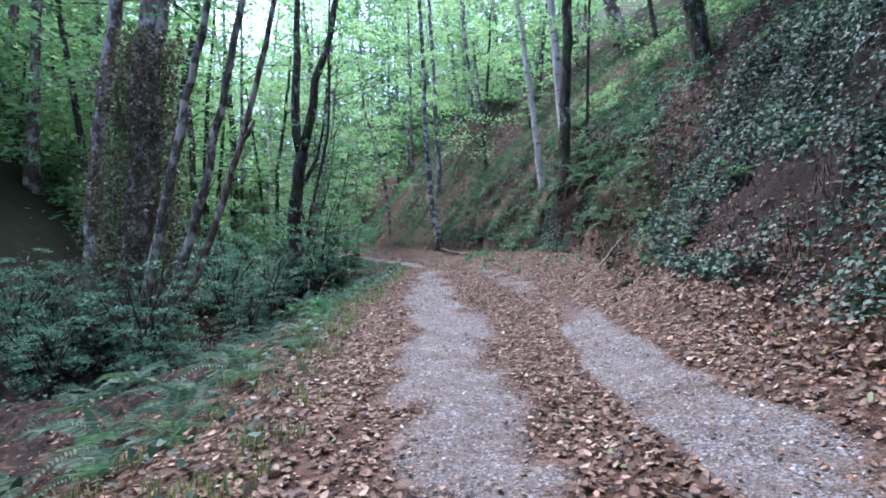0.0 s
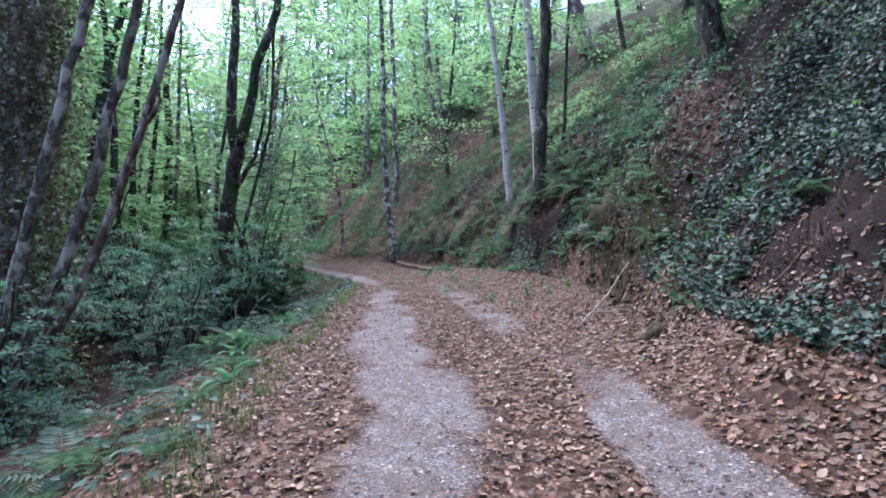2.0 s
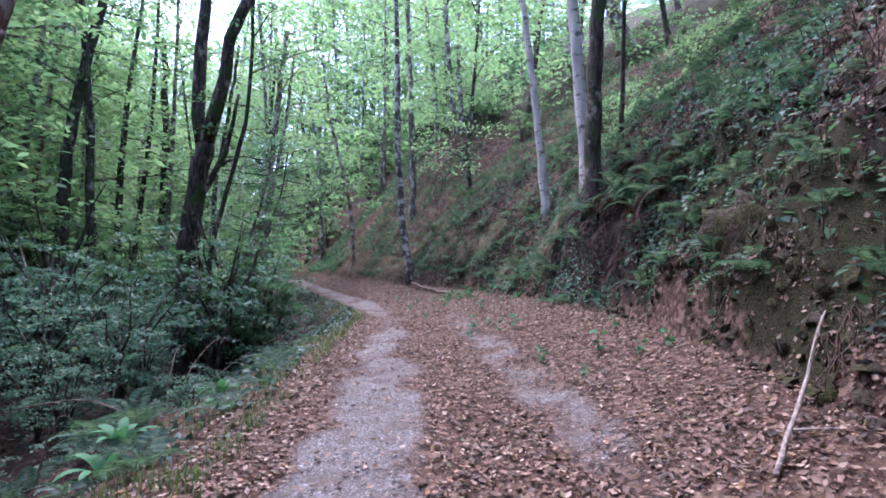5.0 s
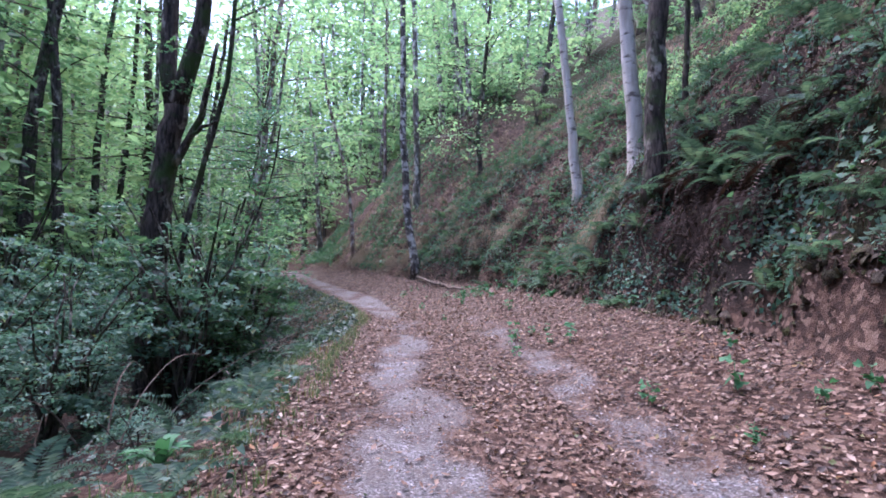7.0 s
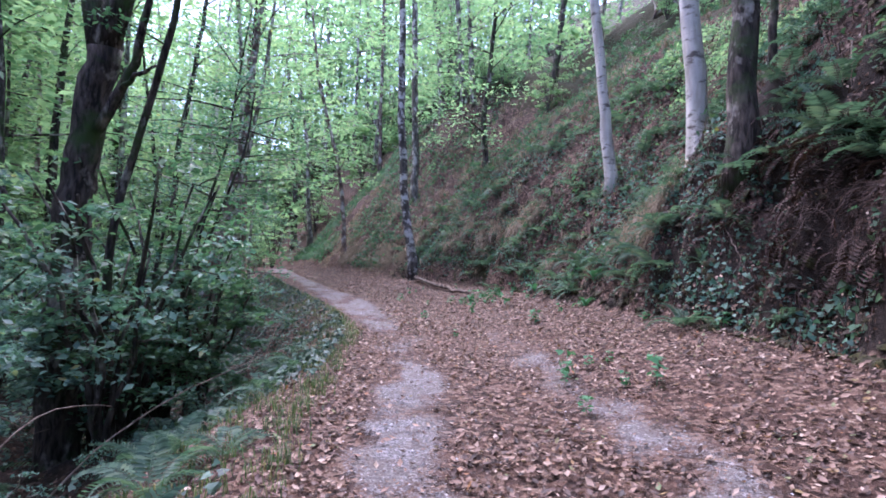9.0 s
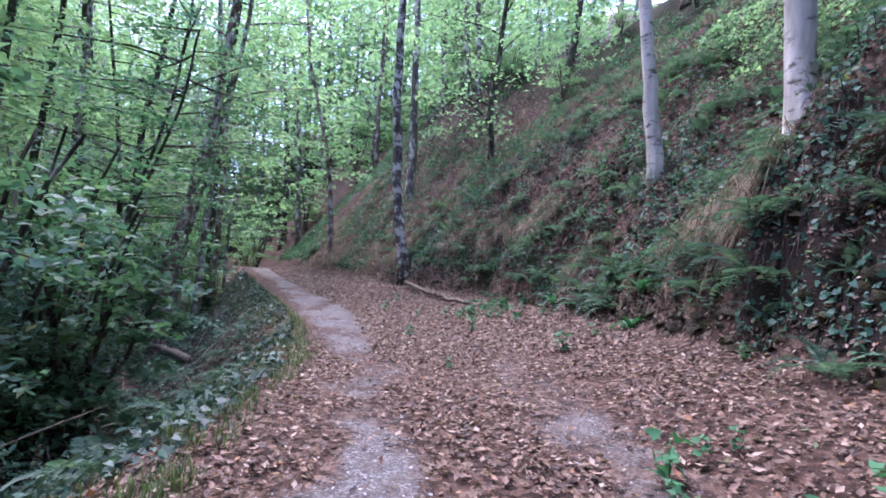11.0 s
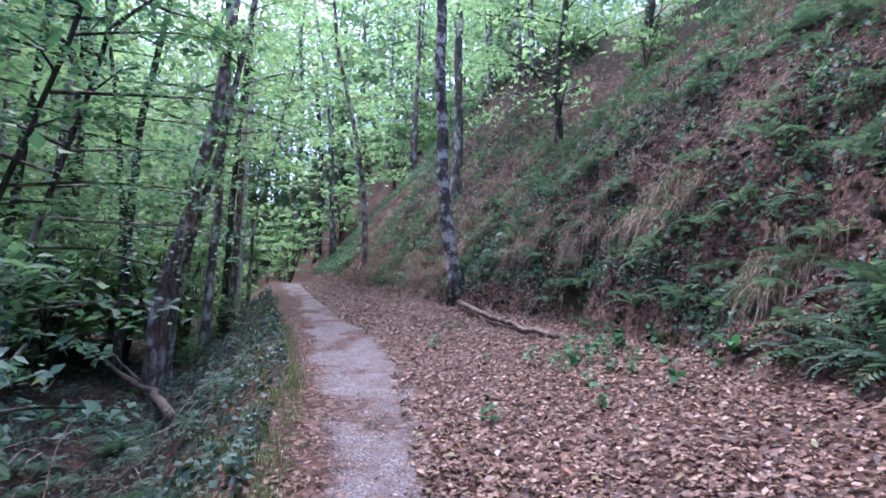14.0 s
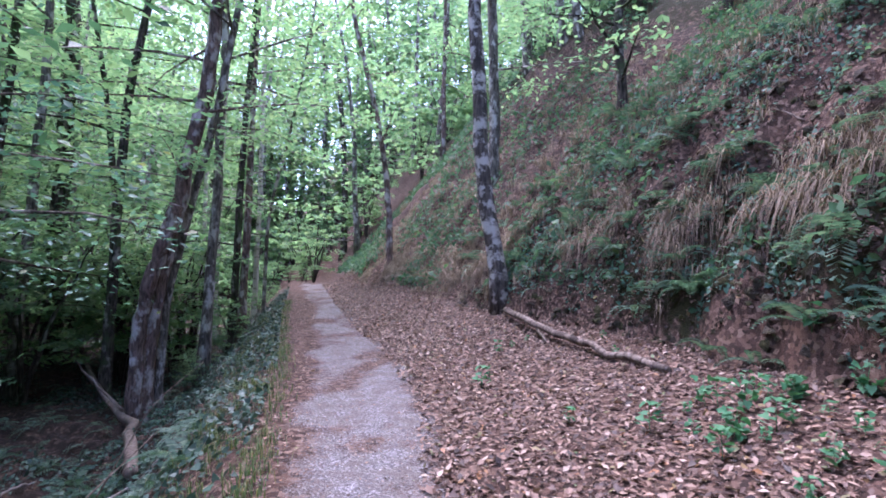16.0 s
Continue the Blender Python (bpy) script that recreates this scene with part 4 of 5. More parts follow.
    shade.matrix_basis = first
    for i in range(54):                                   # tall crowns on the rising ground at the valley's head
        y = 86 + 40 * r.random()
        x = -74 + 92 * (i + r.random()) / 54
        s = 1.7 + .6 * r.random()
        copy_thing(far[i % 3], pose(x, y, float(land(x, y)) - .3, 0, 0, r.random() * 360) @ Matrix.Diagonal((s, s, s, 1)))
    for x, y in ((-44, 92), (-38, 98), (-34, 90), (-30, 97), (-25, 91), (-20, 98), (-40, 84), (-48, 84)):
        copy_thing(far[int(r.random() * 3)], pose(x, y, float(land(x, y)) - .3, 0, 0, r.random() * 360) @ Matrix.Diagonal((2.1, 2.1, 2.4, 1)))
    spots += [(-17, 38), (-15, 56)]
    for x, y in spots:
        s = 0.85 + 0.5 * r.random()
        m = pose(x, y, float(land(x, y)) - .15, r.normal(0, 3), r.normal(0, 3), r.random() * 360) @ Matrix.Diagonal((s, s, s, 1))
        copy_thing(far[int(r.random() * 3)] if y > 55 else near[int(r.random() * 6)], m)


forest()


def shrub(name, label, height, width, leaves, size, leaf, seed, bark=BARK_DARK, k=7):
    """A shrub: bent stems from one root, and leaves in layered sprays."""
    r = np.random.default_rng(seed)
    root = thing(name, (0, 0, 0), label, "shrub")
    wood, ats, ms, ss = [], [], [], []
    for i in range(k):
        a = i / k * 6.28 + r.random()
        lean = width * (0.25 + 0.5 * r.random())
        h = height * (0.55 + 0.45 * r.random())
        p = bent([(0, 0, 0), (math.cos(a) * lean * .3, math.sin(a) * lean * .3, h * .55), (math.cos(a) * lean, math.sin(a) * lean, h)], 8, .04, seed + i)
        part("stem", mesh_np("stem", *tube(p, np.linspace(.03, .008, 8) * height / 2.5 + .004, 4, .1, i, False), bark), root)
        for j in range(5):
            f = 0.25 + 0.75 * (j + r.random()) / 5
            s0 = [np.interp(f, np.linspace(0, 1, 8), p[:, c]) for c in range(3)]
            w, at, m, s = spray(r, s0, a + r.normal(0, 1.1), width * (.3 + .3 * r.random()), leaves // (k * 5), size, .25, .45)
            wood += w if j % 2 else []
            ats.append(at), ms.append(m), ss.append(s)
    tagged(part("twiggery", mesh_np("twiggery", *join(wood), bark), root), kind="stuff")
    part("crown", mesh_np("crown", *strewn(*OVAL, np.concatenate(ats), np.concatenate(ms), np.concatenate(ss)), leaf), root)
    return root


def thicket():
    r = np.random.default_rng(77)
    kinds = [shrub("shrub", "dense dark green shrub filling the ditch", 3.0, 1.5, 1900, .096, GREEN_DARK, 300),
             shrub("shrub", "dense dark green shrub filling the ditch", 3.7, 1.7, 2100, .102, GREEN_DARK, 320),
             shrub("shrub", "spreading leafy green hazel shrub", 4.0, 1.9, 2100, .12, GREEN_MID, 340),
             shrub("shrub", "low dark green shrub with small leaves", 1.2, 1.1, 1050, .066, GREEN_DARK, 360, k=5),
             shrub("shrub", "light green bush on the wooded valley side", 6.5, 3.6, 720, .42, GREEN_LIT, 395, k=4),
             shrub("shrub", "light green hazel bush under the trees", 5.0, 2.6, 1400, .17, GREEN_LIT, 380, k=5)]
    used = set()

    def plant(k, x, y, s):
        m = pose(x, y, float(land(x, y)) - .05, 0, 0, r.random() * 360) @ Matrix.Diagonal((s, s, s, 1))
        if k in used:
            copy_thing(kinds[k], m)
        else:
            used.add(k)
            kinds[k].matrix_basis = m

    def spot(y, e):
        return float(EDGE(y)) - e / float(lean_of(EDGE, np.array(y)))

    for i in range(30):                                   # low growth next to the track
        y = 9 + 36 * (i + r.random()) / 30
        if 23 < y < 33:
            continue
        plant(3, spot(y, 1.5 + 1.5 * r.random() + (1.6 if y < 14 else 0)), y, .6 + .4 * r.random())
    for i in range(76):                                   # the dark thicket
        y = 10 + 30 * (i + r.random()) / 76
        e = (2.5 if y > 14.5 else 4.6) + 6 * r.random() ** 1.2
        k = int(r.random() * 2 + (y > 19) * r.random())
        if 22.3 < y < 31.5 and e < 7 or 31 < y < 37 and e < 6.5:
            continue
        # past y 28 mostly bushes whose leaf colour carries added skylight
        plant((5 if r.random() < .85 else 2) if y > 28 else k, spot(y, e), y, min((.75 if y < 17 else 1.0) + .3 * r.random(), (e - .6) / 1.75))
    for x, y, sc in ((-5.9, 21.2, 1.25), (-5.4, 19.4, 1.1)):
        plant(2, x, y, sc)
    for i in range(50):                                   # lighter bushes up the far side and ahead
        y = 17 + 60 * (i + r.random()) / 50
        e = 9 + 18 * r.random()
        if y > 56:
            e = -12 + 30 * r.random()
        plant(5 if r.random() < .8 else 2, spot(y, e), y, .8 + .5 * r.random())
    for i in range(80):                                  # the wooded slope beyond the ditch
        y = 14 + 62 * r.random()
        plant(4, spot(y, 12.5 + 26 * r.random()), y, .7 + .6 * r.random())
    for i in range(22):                                   # low light growth along the track's far end
        y = 35 + 24 * (i + r.random()) / 22
        plant(5, spot(y, .9 + 3.5 * r.random() if y < 51 else -5 + 8 * r.random()), y, .24 + .16 * r.random())
    for i in range(30):                                   # and at the valley's head
        y = 62 + 26 * r.random()
        plant(4, spot(y, -16 + 34 * r.random()), y, 1.0 + .7 * r.random())
    for i in range(10):                                   # light growth where the track bends away
        y = 38 + 22 * (i + r.random()) / 20
        plant(5, spot(y, (2.8 if y < 52 else -4) + 10 * r.random()), y, .45 + .35 * r.random())
    for i in range(9):                                    # dark bushes past the start
        y = 5 + 9 * r.random()
        plant(int(r.random() * 2), spot(y, 7 + 5 * r.random()), y, .6 + .3 * r.random())
    for i in range(16):                                   # dark growth on top of the ivy bank
        y = 5 + 8.5 * (i + r.random()) / 16
        x = float(FOOT(y)) + 3.9 + 4 * r.random()
        plant(3, x, y, .8 + .5 * r.random()) if i % 3 else plant(0, x + 2, y, .6 + .2 * r.random())
    for i in range(9):                                    # and hanging over its edge
        y = 3.5 + 7 * (i + r.random()) / 9
        plant(i % 2, float(FOOT(y)) + 4.0 + 1.2 * r.random(), y, .5 + .2 * r.random())
    for i in range(26):                                   # bushes on the hillside
        y = 16 + 45 * r.random()
        x = float(FOOT(y)) + (6 + 12 * r.random()) / float(lean_of(FOOT, np.array(y)))
        plant(5 if y > 28 or r.random() < .6 else 2, x, y, .35 + .35 * r.random())


thicket()


def frond_mesh(seed, length=1.0, pairs=17, dead=False):
    """One fern frond: a bent stalk with paired leaflets, along +x."""
    r = np.random.default_rng(seed)
    t = np.linspace(0, 1, 7)
    arch = 0.55 + 0.2 * r.random()
    p = np.stack([t * length * .85, 0 * t, length * (arch * t - (arch + .12) * t ** 2.2)], -1)
    pieces = [tube(p, .006 * (1 - t * .8), 3, caps=False)]
    v, f = [], []
    for i in range(pairs):
        u = .16 + .84 * i / pairs
        c = np.array([np.interp(u, t, p[:, k]) for k in range(3)])
        w = length * .2 * math.sin(math.pi * min(1, u * .86 + .12)) ** .8 * (1 - .2 * u)
        for s in (-1, 1):
            k = len(v)
            d = length * .018
            v += [c + (-d, 0, 0), c + (d + w * .1, s * w * .55, .012 - .03 * w), c + (w * .3, s * w, -.12 * w + r.normal(0, .01)), c + (-d + w * .05, s * w * .5, -.01)]
            f += [(k, k + 1, k + 2), (k, k + 2, k + 3)]
    pieces.append((np.array(v), np.array(f)))
    return mesh_np("frond", *join(pieces), FERN_DEAD if dead else FERN)


FRONDS = [frond_mesh(400 + i) for i in range(4)]
DEAD_FRONDS = [frond_mesh(420 + i, dead=True) for i in range(2)]


def fern(x, y, size, seed, dead=0):
    r = np.random.default_rng(seed)
    zz = float(land(x, y))
    root = thing("fern", (x, y, zz), "green fern with arching fronds on the bank" if not dead else "fern clump with green fronds over withered brown ones", "fern", "ferns")
    n = 8 + int(r.random() * 4)
    for i in range(n + dead):
        gone = i >= n
        ob = part("dead_frond" if gone else "frond", (DEAD_FRONDS if gone else FRONDS)[int(r.random() * (2 if gone else 4))], root, "withered brown frond" if gone else "")
        s = size * (.7 + .5 * r.random())
        tilt = r.normal(34, 18) if gone else r.normal(-12, 14) + (r.normal(-12, 22) if size > .95 else 0)
        ob.matrix_basis = pose(0, 0, 0, 0, tilt, i / n * 360 + r.normal(0, 14)) @ Matrix.Diagonal((s, s, s, 1))
    return root


def tongue_mesh(seed):
    r = np.random.default_rng(seed)
    t = np.linspace(0, 1, 8)
    w = .055 * np.sin(np.pi * np.clip(t * .9 + .1, 0, 1)) ** .6
    x, z = t * .42, .45 * t - .34 * t ** 2.3
    rows = np.stack([np.stack([x, s * w, z + abs(s) * .015], -1) for s in (-1, 0, 1)], 1).reshape(-1, 3)
    f = [(i * 3 + j, i * 3 + 3 + j, i * 3 + 4 + j, i * 3 + 1 + j) for i in range(7) for j in range(2)]
    return mesh_np("strap_leaf", rows, f, TONGUE, True)


TONGUES = [tongue_mesh(1)]


def tongue_fern(x, y, size, seed):
    r = np.random.default_rng(seed)
    root = thing("tongue_fern", (x, y, float(land(x, y))), "tongue fern with glossy undivided green straps", "fern", "tongue ferns")
    for i in range(9):
        ob = part("strap_leaf", TONGUES[0], root)
        s = size * (.7 + .5 * r.random())
        ob.matrix_basis = pose(0, 0, 0, 0, r.normal(-12, 14), i * 40 + r.normal(0, 12)) @ Matrix.Diagonal((s, s, s, 1))


def ferns():
    r = np.random.default_rng(41)
    for k in range(26):                     # along the ditch
        y = 3.2 + 0.62 * k + r.normal(0, .2)
        x = float(EDGE(y)) - .2 - 1.0 * r.random()
        fern(x, y, .4 + .25 * r.random(), 500 + k)
    for k in range(30):                     # down in the ditch
        y = 3.6 + 20 * r.random() ** 1.4
        fern(float(EDGE(y)) - .9 - 2.8 * r.random(), y, .55 + .35 * r.random(), 540 + k)
    for k in range(34):                     # where the ditch lies open
        y = 20.5 + 10 * r.random()
        fern(float(EDGE(y)) - (.6 + 4.2 * r.random() ** 1.3) / float(lean_of(EDGE, np.array(y))), y, .32 + .3 * r.random(), 900 + k)
    for k in range(12):                     # on the ditch's floor
        y = 23.5 + 7 * (k + r.random()) / 12
        fern(float(EDGE(y)) - (2.4 + 3.2 * r.random()) / float(lean_of(EDGE, np.array(y))), y, .6 + .3 * r.random(), 980 + k)
    for k in range(16):                     # at the foot of the cut
        y = 14.5 + 10 * (k + r.random()) / 16
        if y < 15.4 or y > 19.4:
            fern(float(FOOT(y)) + .1 + .5 * r.random(), y, .35 + .35 * r.random(), 960 + k, 3)
    for k in range(18):                     # along the foot of the far bank
        y = 22 + 10 * r.random()
        fern(float(FOOT(y)) + .25 + .9 * r.random(), y, .4 + .35 * r.random(), 940 + k, 4)
    for k in range(105):                    # on the cut bank
        y = 13 + 25 * r.random()
        d = .4 + 3.6 * r.random()
        x = float(FOOT(y)) + d / float(lean_of(FOOT, np.array(y)))
        fern(x, y, .38 + .42 * r.random(), 600 + k, 3 if r.random() < .4 else 0)
    for k, (x, y, s, dead) in enumerate(((4.25, 12.7, .55, 0), (4.35, 13.6, .6, 3), (4.65, 16.0, 1.0, 6), (4.6, 16.7, 1.0, 8), (4.5, 17.5, .85, 7), (4.3, 18.1, 1.0, 8), (4.25, 18.9, .8, 6), (3.95, 19.5, .9, 5), (5.0, 16.2, .8, 6), (4.85, 17.2, .9, 6), (4.8, 18.6, .9, 5),
                                         (3.6, 17.9, .4, 3), (3.0, 19.3, .7, 3), (4.1, 14.9, .6, 2), (4.0, 15.6, .55, 3), (3.1, 20.8, .9, 2), (2.9, 21.6, .7, 3), (2.75, 26.2, .8, 2), (2.6, 24.4, .9, 2), (3.3, 23.2, .9, 3), (1.05, 28.1, .65, 2), (1.5, 27.3, .7, 2), (.75, 28.7, .5, 1), (.4, 29.3, .5, 1), (1.85, 26.7, .6, 2), (2.2, 26.1, .75, 2), (2.65, 24.9, .7, 2), (1.9, 28.5, .6, 3), (1.3, 29.6, .55, 3), (4.6, 11.3, .5, 1), (4.75, 12.2, .45, 0), (5.2, 10.2, .5, 0), (5.6, 9.2, .5, 0), (6.2, 8.2, .6, 0))):
        fern(x, y, s, 700 + k, dead)
    for k, (x, y, s) in enumerate(((2.6, 23.0, 1.0), (2.35, 22.7, .8), (-2.25, 11.6, 1.0), (-2.4, 12.0, .9), (-1.05, 8.75, .75), (1.6, 25.6, .8), (-2.0, 13.2, .8))):
        tongue_fern(x, y, s, 800 + k)


ferns()


def frond_stuff(r, name, label, x, y, size, pitch, material, lift=.01):
    """Fronds in great number, rooted at these places and pitched by about that angle."""
    v, f = [], []
    for u in np.linspace(.12, 1, 10):
        w = .22 * math.sin(math.pi * min(1, u * .84 + .12)) ** .8
        c = np.array([u * .85, 0, .62 * u - .75 * u ** 2.2])
        for side in (-1, 1):
            k = len(v)
            v += [c + (-.035, 0, 0), c + (.04 + .2 * w, side * w * .8, -.02), c + (-.01 + .2 * w, side * w, -.05)]
            f.append((k, k + 1, k + 2))
    n = len(x)
    a, p = r.random(n) * 6.28, r.normal(pitch, .3, n)
    ca, sa, cb, sb, o = np.cos(a), np.sin(a), np.cos(p), np.sin(p), np.zeros(n)
    m = np.stack([ca * cb, -sa, ca * sb, sa * cb, ca, sa * sb, -sb, o, cb], -1).reshape(n, 3, 3)
    at = np.stack([x, y, land(x, y) + lift], -1)
    verts, faces = strewn(v, f, at, m, size)
    stuff(name, verts, faces, material, label, "ferns")


def fern_undergrowth():
    r = np.random.default_rng(47)
    n = 240                                 # down the ditch bank and over its floor
    y = 19 + 17 * r.random(n)
    x = EDGE(y) - (.5 + 6.2 * r.random(n) ** 1.1) / lean_of(EDGE, y)
    x, y = np.repeat(x, 6), np.repeat(y, 6)
    frond_stuff(r, "ditch_ferns", "green ferns and low growth covering the ditch bank", x, y, .2 + .34 * r.random(len(x)), .15, FERN)
    n = 700
    y = 12.5 + 26 * r.random(n) ** 1.1
    x = FOOT(y) + (.15 + 5.2 * r.random(n) ** 1.4) / lean_of(FOOT, y)
    ok = (vnoise(x * .9 + 21, y * .9 + 3) > .42) & ~((y > 15.4) & (y < 20) & (x - FOOT(y) < 1.0))
    x, y = np.repeat(x[ok], 7), np.repeat(y[ok], 7)
    frond_stuff(r, "fern_undergrowth", "small green ferns crowding the bank", x, y, .3 + .4 * r.random(len(x)), 0, FERN)
    n = 1150                                # the withered mass in the hollow and along the bank
    y = np.where(r.random(n) < .6, 15.6 + 4.2 * r.random(n), 20 + 13 * r.random(n))
    x = FOOT(y) + (.45 + .9 * r.random(n)) / lean_of(FOOT, y)
    frond_stuff(r, "withered_fronds", "withered brown fern fronds hanging down the hollow bank", x, y, .28 + .3 * r.random(n), .8, FERN_DEAD, .05)


fern_undergrowth()


def seedlings():
    """Small green plants standing in the leaf litter."""
    r = np.random.default_rng(91)
    kinds = []
    for k in range(3):
        root = thing("seedling", (0, 0, 0), "small green seedling growing through the leaf litter", "plant", "seedlings")
        part("stem", mesh_np("stem", *tube(bent([(0, 0, -.02), (.01, .01, .12), (r.normal(0, .03), r.normal(0, .03), .26)], 5), np.linspace(.004, .002, 5), 4), TONGUE), root)
        n = 16
        h = .05 + .22 * r.random(n)
        a = r.random(n) * 6.28
        at = np.stack([np.cos(a) * (.03 + .07 * r.random(n)), np.sin(a) * (.03 + .07 * r.random(n)), h], -1)
        part("foliage", mesh_np("foliage", *strewn(*IVY_LEAF, at, turns(n, .45, r), .07 + .05 * r.random(n)), TONGUE), root)
        kinds.append(root)
    for i in range(90):
        y = 12 + 20 * r.random()
        x = float(WAY_R(y)) + .3 + (float(FOOT(y)) - float(WAY_R(y))) * r.random() ** .7
        if i > 64:                          # thick beside the fallen log
            x, y = r.normal(.1, .5), r.normal(27.2, .8)
        elif vnoise(np.array(x * .8 + 9), np.array(y * .8)) < .45:
            continue
        s = .5 + .7 * r.random()
        m = pose(x, y, float(land(x, y)), 0, 0, r.random() * 360) @ Matrix.Diagonal((s, s, s, 1))
        if i < 6 and kinds[i % 3].matrix_basis.translation.length == 0:
            kinds[i % 3].matrix_basis = m
        else:
            copy_thing(kinds[i % 3], m)
    for root in kinds:
        if root.matrix_basis.translation.length == 0:
            root.matrix_basis = pose(*low(1.2, 22.0))


def low(x, y, dz=0.0):
    return (x, y, float(land(x, y)) + dz)


seedlings()


# ---- rock and roots of the cut bank ----
def boulder(label, at, half, seed, turn=0.0):
    """A weathered block, rough on three scales, sunk into the bank."""
    n, k = 40, 56
    th, ph = np.meshgrid(np.linspace(.02, np.pi - .02, n), np.arange(k) / k * 2 * np.pi, indexing="ij")
    p = np.stack([np.sin(th) * np.cos(ph), np.sin(th) * np.sin(ph), np.cos(th)], -1)
    p = np.sign(p) * np.abs(p) ** .86
    q = p * np.array(half)
    for s, a in ((1.3, .75), (3.1, .42), (8.0, .16)):
        h = vnoise(q[..., 0] * s + q[..., 2] * s * .8 + seed, q[..., 1] * s + seed * 3 + q[..., 2] * s * .5) - .5
        q = q + p * (h * a)[..., None]
    ids = np.arange(n * k).reshape(n, k)
    nx = np.roll(ids, -1, 1)
    f = np.stack([ids[:-1], ids[1:], nx[1:], nx[:-1]], -1).reshape(-1, 4)
    ob = tagged(new("rock_outcrop", mesh_np("rock_outcrop", q.reshape(-1, 3), f, ROCK, True)), label, "rock")
    ob.matrix_basis = pose(*at, 0, 0, turn)
    return ob


boulder("mossy overhanging rock jutting from the earth bank", (5.15, 13.25, 1.75), (.8, 1.3, 1.05), 3, 8)
boulder("rounded mossy stone at the foot of the bank", (3.85, 9.35, .36), (.22, .18, .1), 21, 40)


def root_mass(label, x, y, top, bottom, spread_x, spread_y, count, seed):
    """A curtain of thin roots hanging from the bank's lip."""
    r = np.random.default_rng(seed)
    root = thing("root_curtain", (x, y, top), label, "roots")
    pieces = []
    for i in range(count):
        a, b_ = r.normal(0, spread_x), r.normal(0, spread_y)
        l = (top - bottom) * (.15 + .95 * r.random() ** 1.4)
        p = np.array([(a + .3, b_ * .8, .1 * r.random()), (a + .05, b_, -.05), (a - .1 + r.normal(0, .06), b_ + r.normal(0, .16), -l * .5), (a - .05 + r.normal(0, .12), b_ + r.normal(0, .3), -l)])
        pieces.append(tube(bent(p, 7, .035, i), np.linspace(.005, .0015, 7) * (.35 + .9 * r.random() ** 2), 4))
    tagged(part("root_tangle", mesh_np("root_tangle", *join(pieces), ROOT), root), kind="stuff")


root_mass("tangle of dark brown roots hanging off the rock's edge", 4.4, 14.6, 3.0, 1.5, .12, .22, 46, 1)
root_mass("curtain of dark roots under the fern clump", 3.98, 16.8, 3.1, 1.5, .12, .6, 110, 2)
root_mass("curtain of dark roots under the bank's lip", 3.62, 18.5, 2.9, 1.5, .12, .6, 80, 3)
root_mass("dark roots trailing down the ivy bank", 6.3, 9.8, 3.9, 2.5, .2, 1.3, 55, 4)
root_mass("dark roots trailing down the ivy bank", 6.6, 7.6, 3.9, 2.3, .25, 1.3, 55, 5)


# ---- fallen wood ----
def stick(name, label, pts, r0, r1, material, seed, category="fallen branch", twigs=()):
    base = np.array(pts[0], float)
    root = thing(name, tuple(base), label, category)
    p = bent(np.array(pts, float) - base, 14, r0 * .35, seed)
    part("stem", mesh_np("stem", *tube(p, np.linspace(r0, r1, 14), 8, .08, seed), material, True), root)
    for i, (q, ra) in enumerate(twigs):
        q = bent(np.array(q, float) - base, 6, ra * .4, seed + i)
        part("side_twig", mesh_np("side_twig", *tube(q, np.linspace(ra, ra * .3, 6), 5, .08, i), material, True), root)
    return root


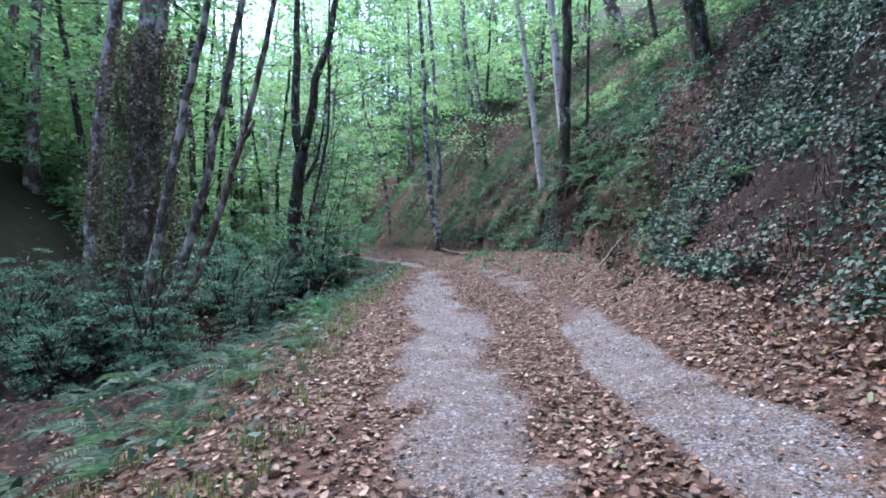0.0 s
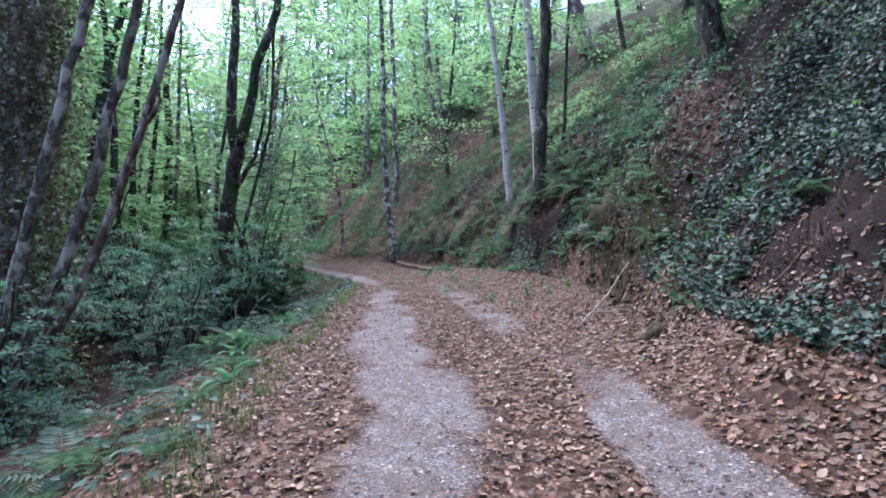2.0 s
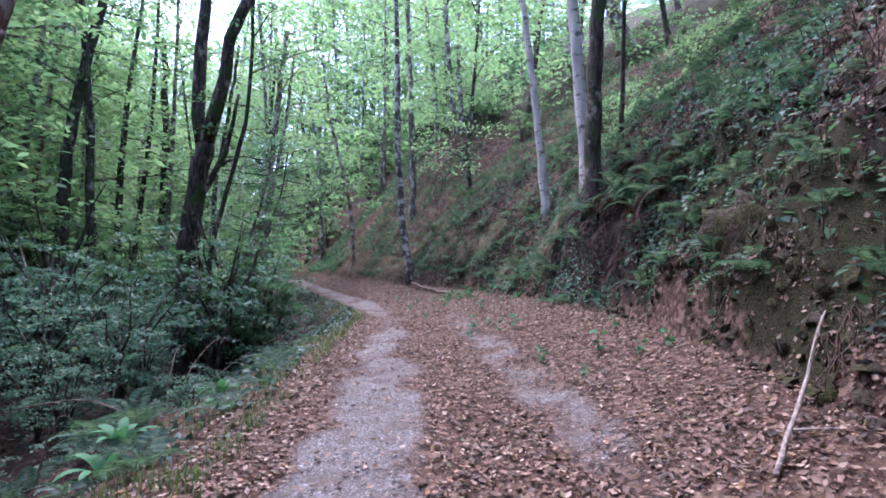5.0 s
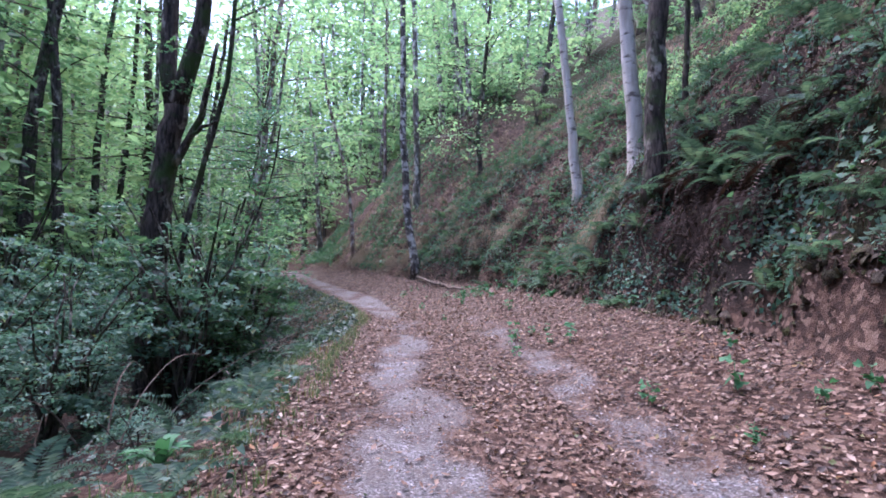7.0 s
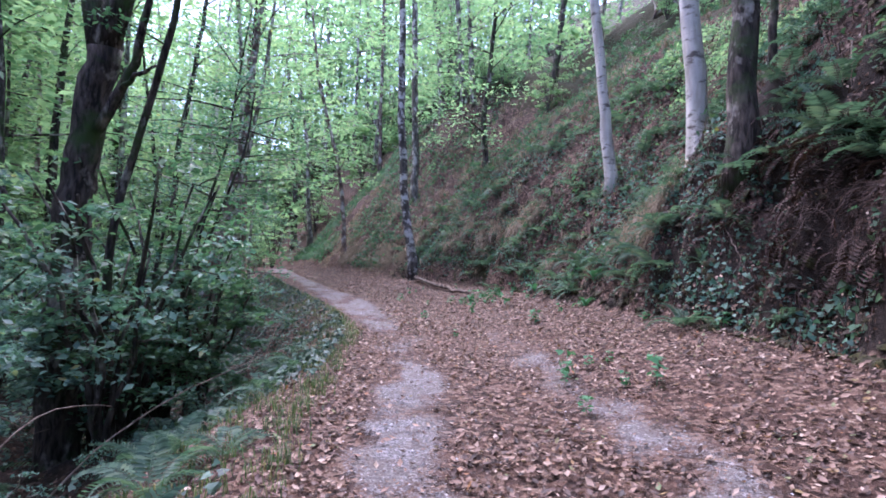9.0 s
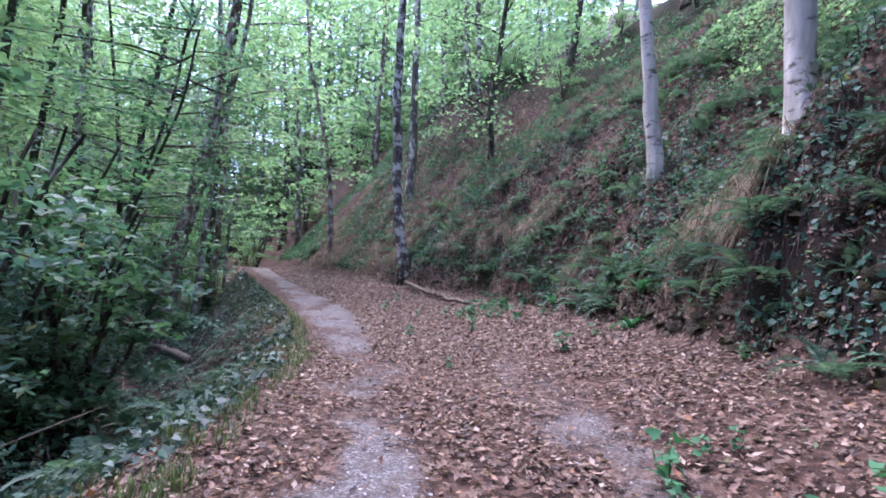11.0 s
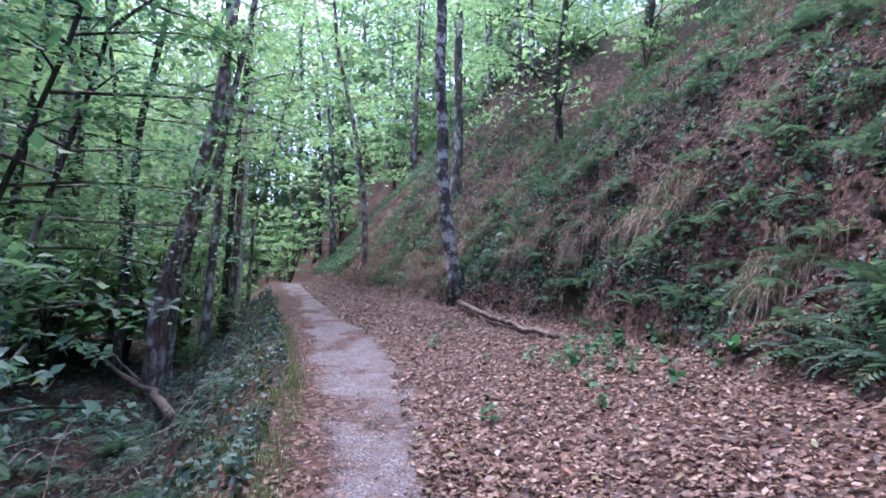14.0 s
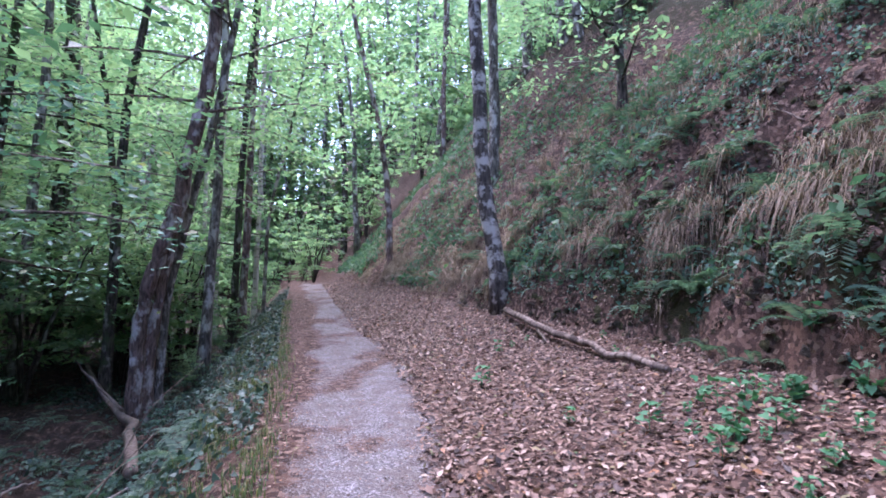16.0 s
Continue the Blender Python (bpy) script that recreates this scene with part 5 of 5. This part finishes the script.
stick("leaning_stick", "pale barkless branch leaning on the mossy bank", [low(3.2, 10.35, .03), (3.75, 11.0, .95), (4.2, 11.5, 1.4), (4.66, 11.97, 1.83)], .017, .011, PALEWOOD, 1,
      twigs=[([(3.5, 10.7, .78), (3.85, 10.7, .8)], .012)])
stick("fallen_log", "weathered fallen branch at the foot of the slender tree", [low(-2.6, 33.2, .2), low(-1.9, 31.8, .18), low(-1.2, 30.5, .12), low(-.2, 28.9, .04)], .075, .05, DEADWOOD, 2,
      twigs=[([low(-1.9, 31.8, .15), low(-1.7, 31.0, .06)], .04)])
stick("fallen_branch", "long pale dead limb lying along the ditch floor", [low(-8.3, 29.2, .2), low(-10.4, 31.5, .25), low(-11.9, 32.9, .35), low(-13.2, 33.6, .3), low(-15.2, 35.1, .45), low(-18.2, 37.4, .7)], .12, .05, DEADWOOD, 3,
      twigs=[([low(-11.9, 32.9, .35), low(-12.4, 32.6, .9), low(-13.1, 32.7, 1.3)], .05), ([low(-15.2, 35.1, .45), low(-15.4, 34.6, 1.2)], .04)])
stick("fallen_branch", "dead branch resting in the ditch", [low(-4.2, 19.0, .1), low(-4.9, 20.4, .4), low(-5.8, 21.6, .5)], .05, .025, DEADWOOD, 5)
r_twig = np.random.default_rng(63)
for i in range(22):
    y = 12.5 + 15 * r_twig.random()
    x = float(EDGE(y)) - 1.6 - 2.2 * r_twig.random()
    dx, dy, h = r_twig.normal(-.5, .5), r_twig.normal(.3, .6), .4 + .9 * r_twig.random()
    stick("bare_twig", "thin pale bare twig sticking out of the ditch", [low(x, y, -.03), low(x + dx * .4, y + dy * .4, h * .6), low(x + dx, y + dy, h * .9), low(x + dx * 1.7, y + dy * 1.7, h * .75)], .014, .004, DEADWOOD, 70 + i, "twig")
for i in range(26):
    y = 8 + 26 * r_twig.random()
    x = float(FOOT(y)) + .2 + 2.6 * r_twig.random()
    dx, dy = r_twig.normal(-.3, .3), r_twig.normal(0, .7)
    stick("bare_twig", "thin brown dead twig lying on the bank", [low(x, y, .03), low(x + dx * .5, y + dy * .5, .1), low(x + dx, y + dy, .05)], .013, .005, DEADWOOD, 120 + i, "twig")
for i in range(10):
    y = 23.5 + 7 * r_twig.random()
    x = float(EDGE(y)) - 2.4 - 3.4 * r_twig.random()
    dx, dy = r_twig.normal(0, .7), r_twig.normal(.2, .8)
    stick("fallen_branch", "dead grey branch lying across the ditch floor", [low(x, y, .02), low(x + dx * .5, y + dy * .5, .18), low(x + dx, y + dy, .1)], .03, .012, PALEWOOD, 160 + i)
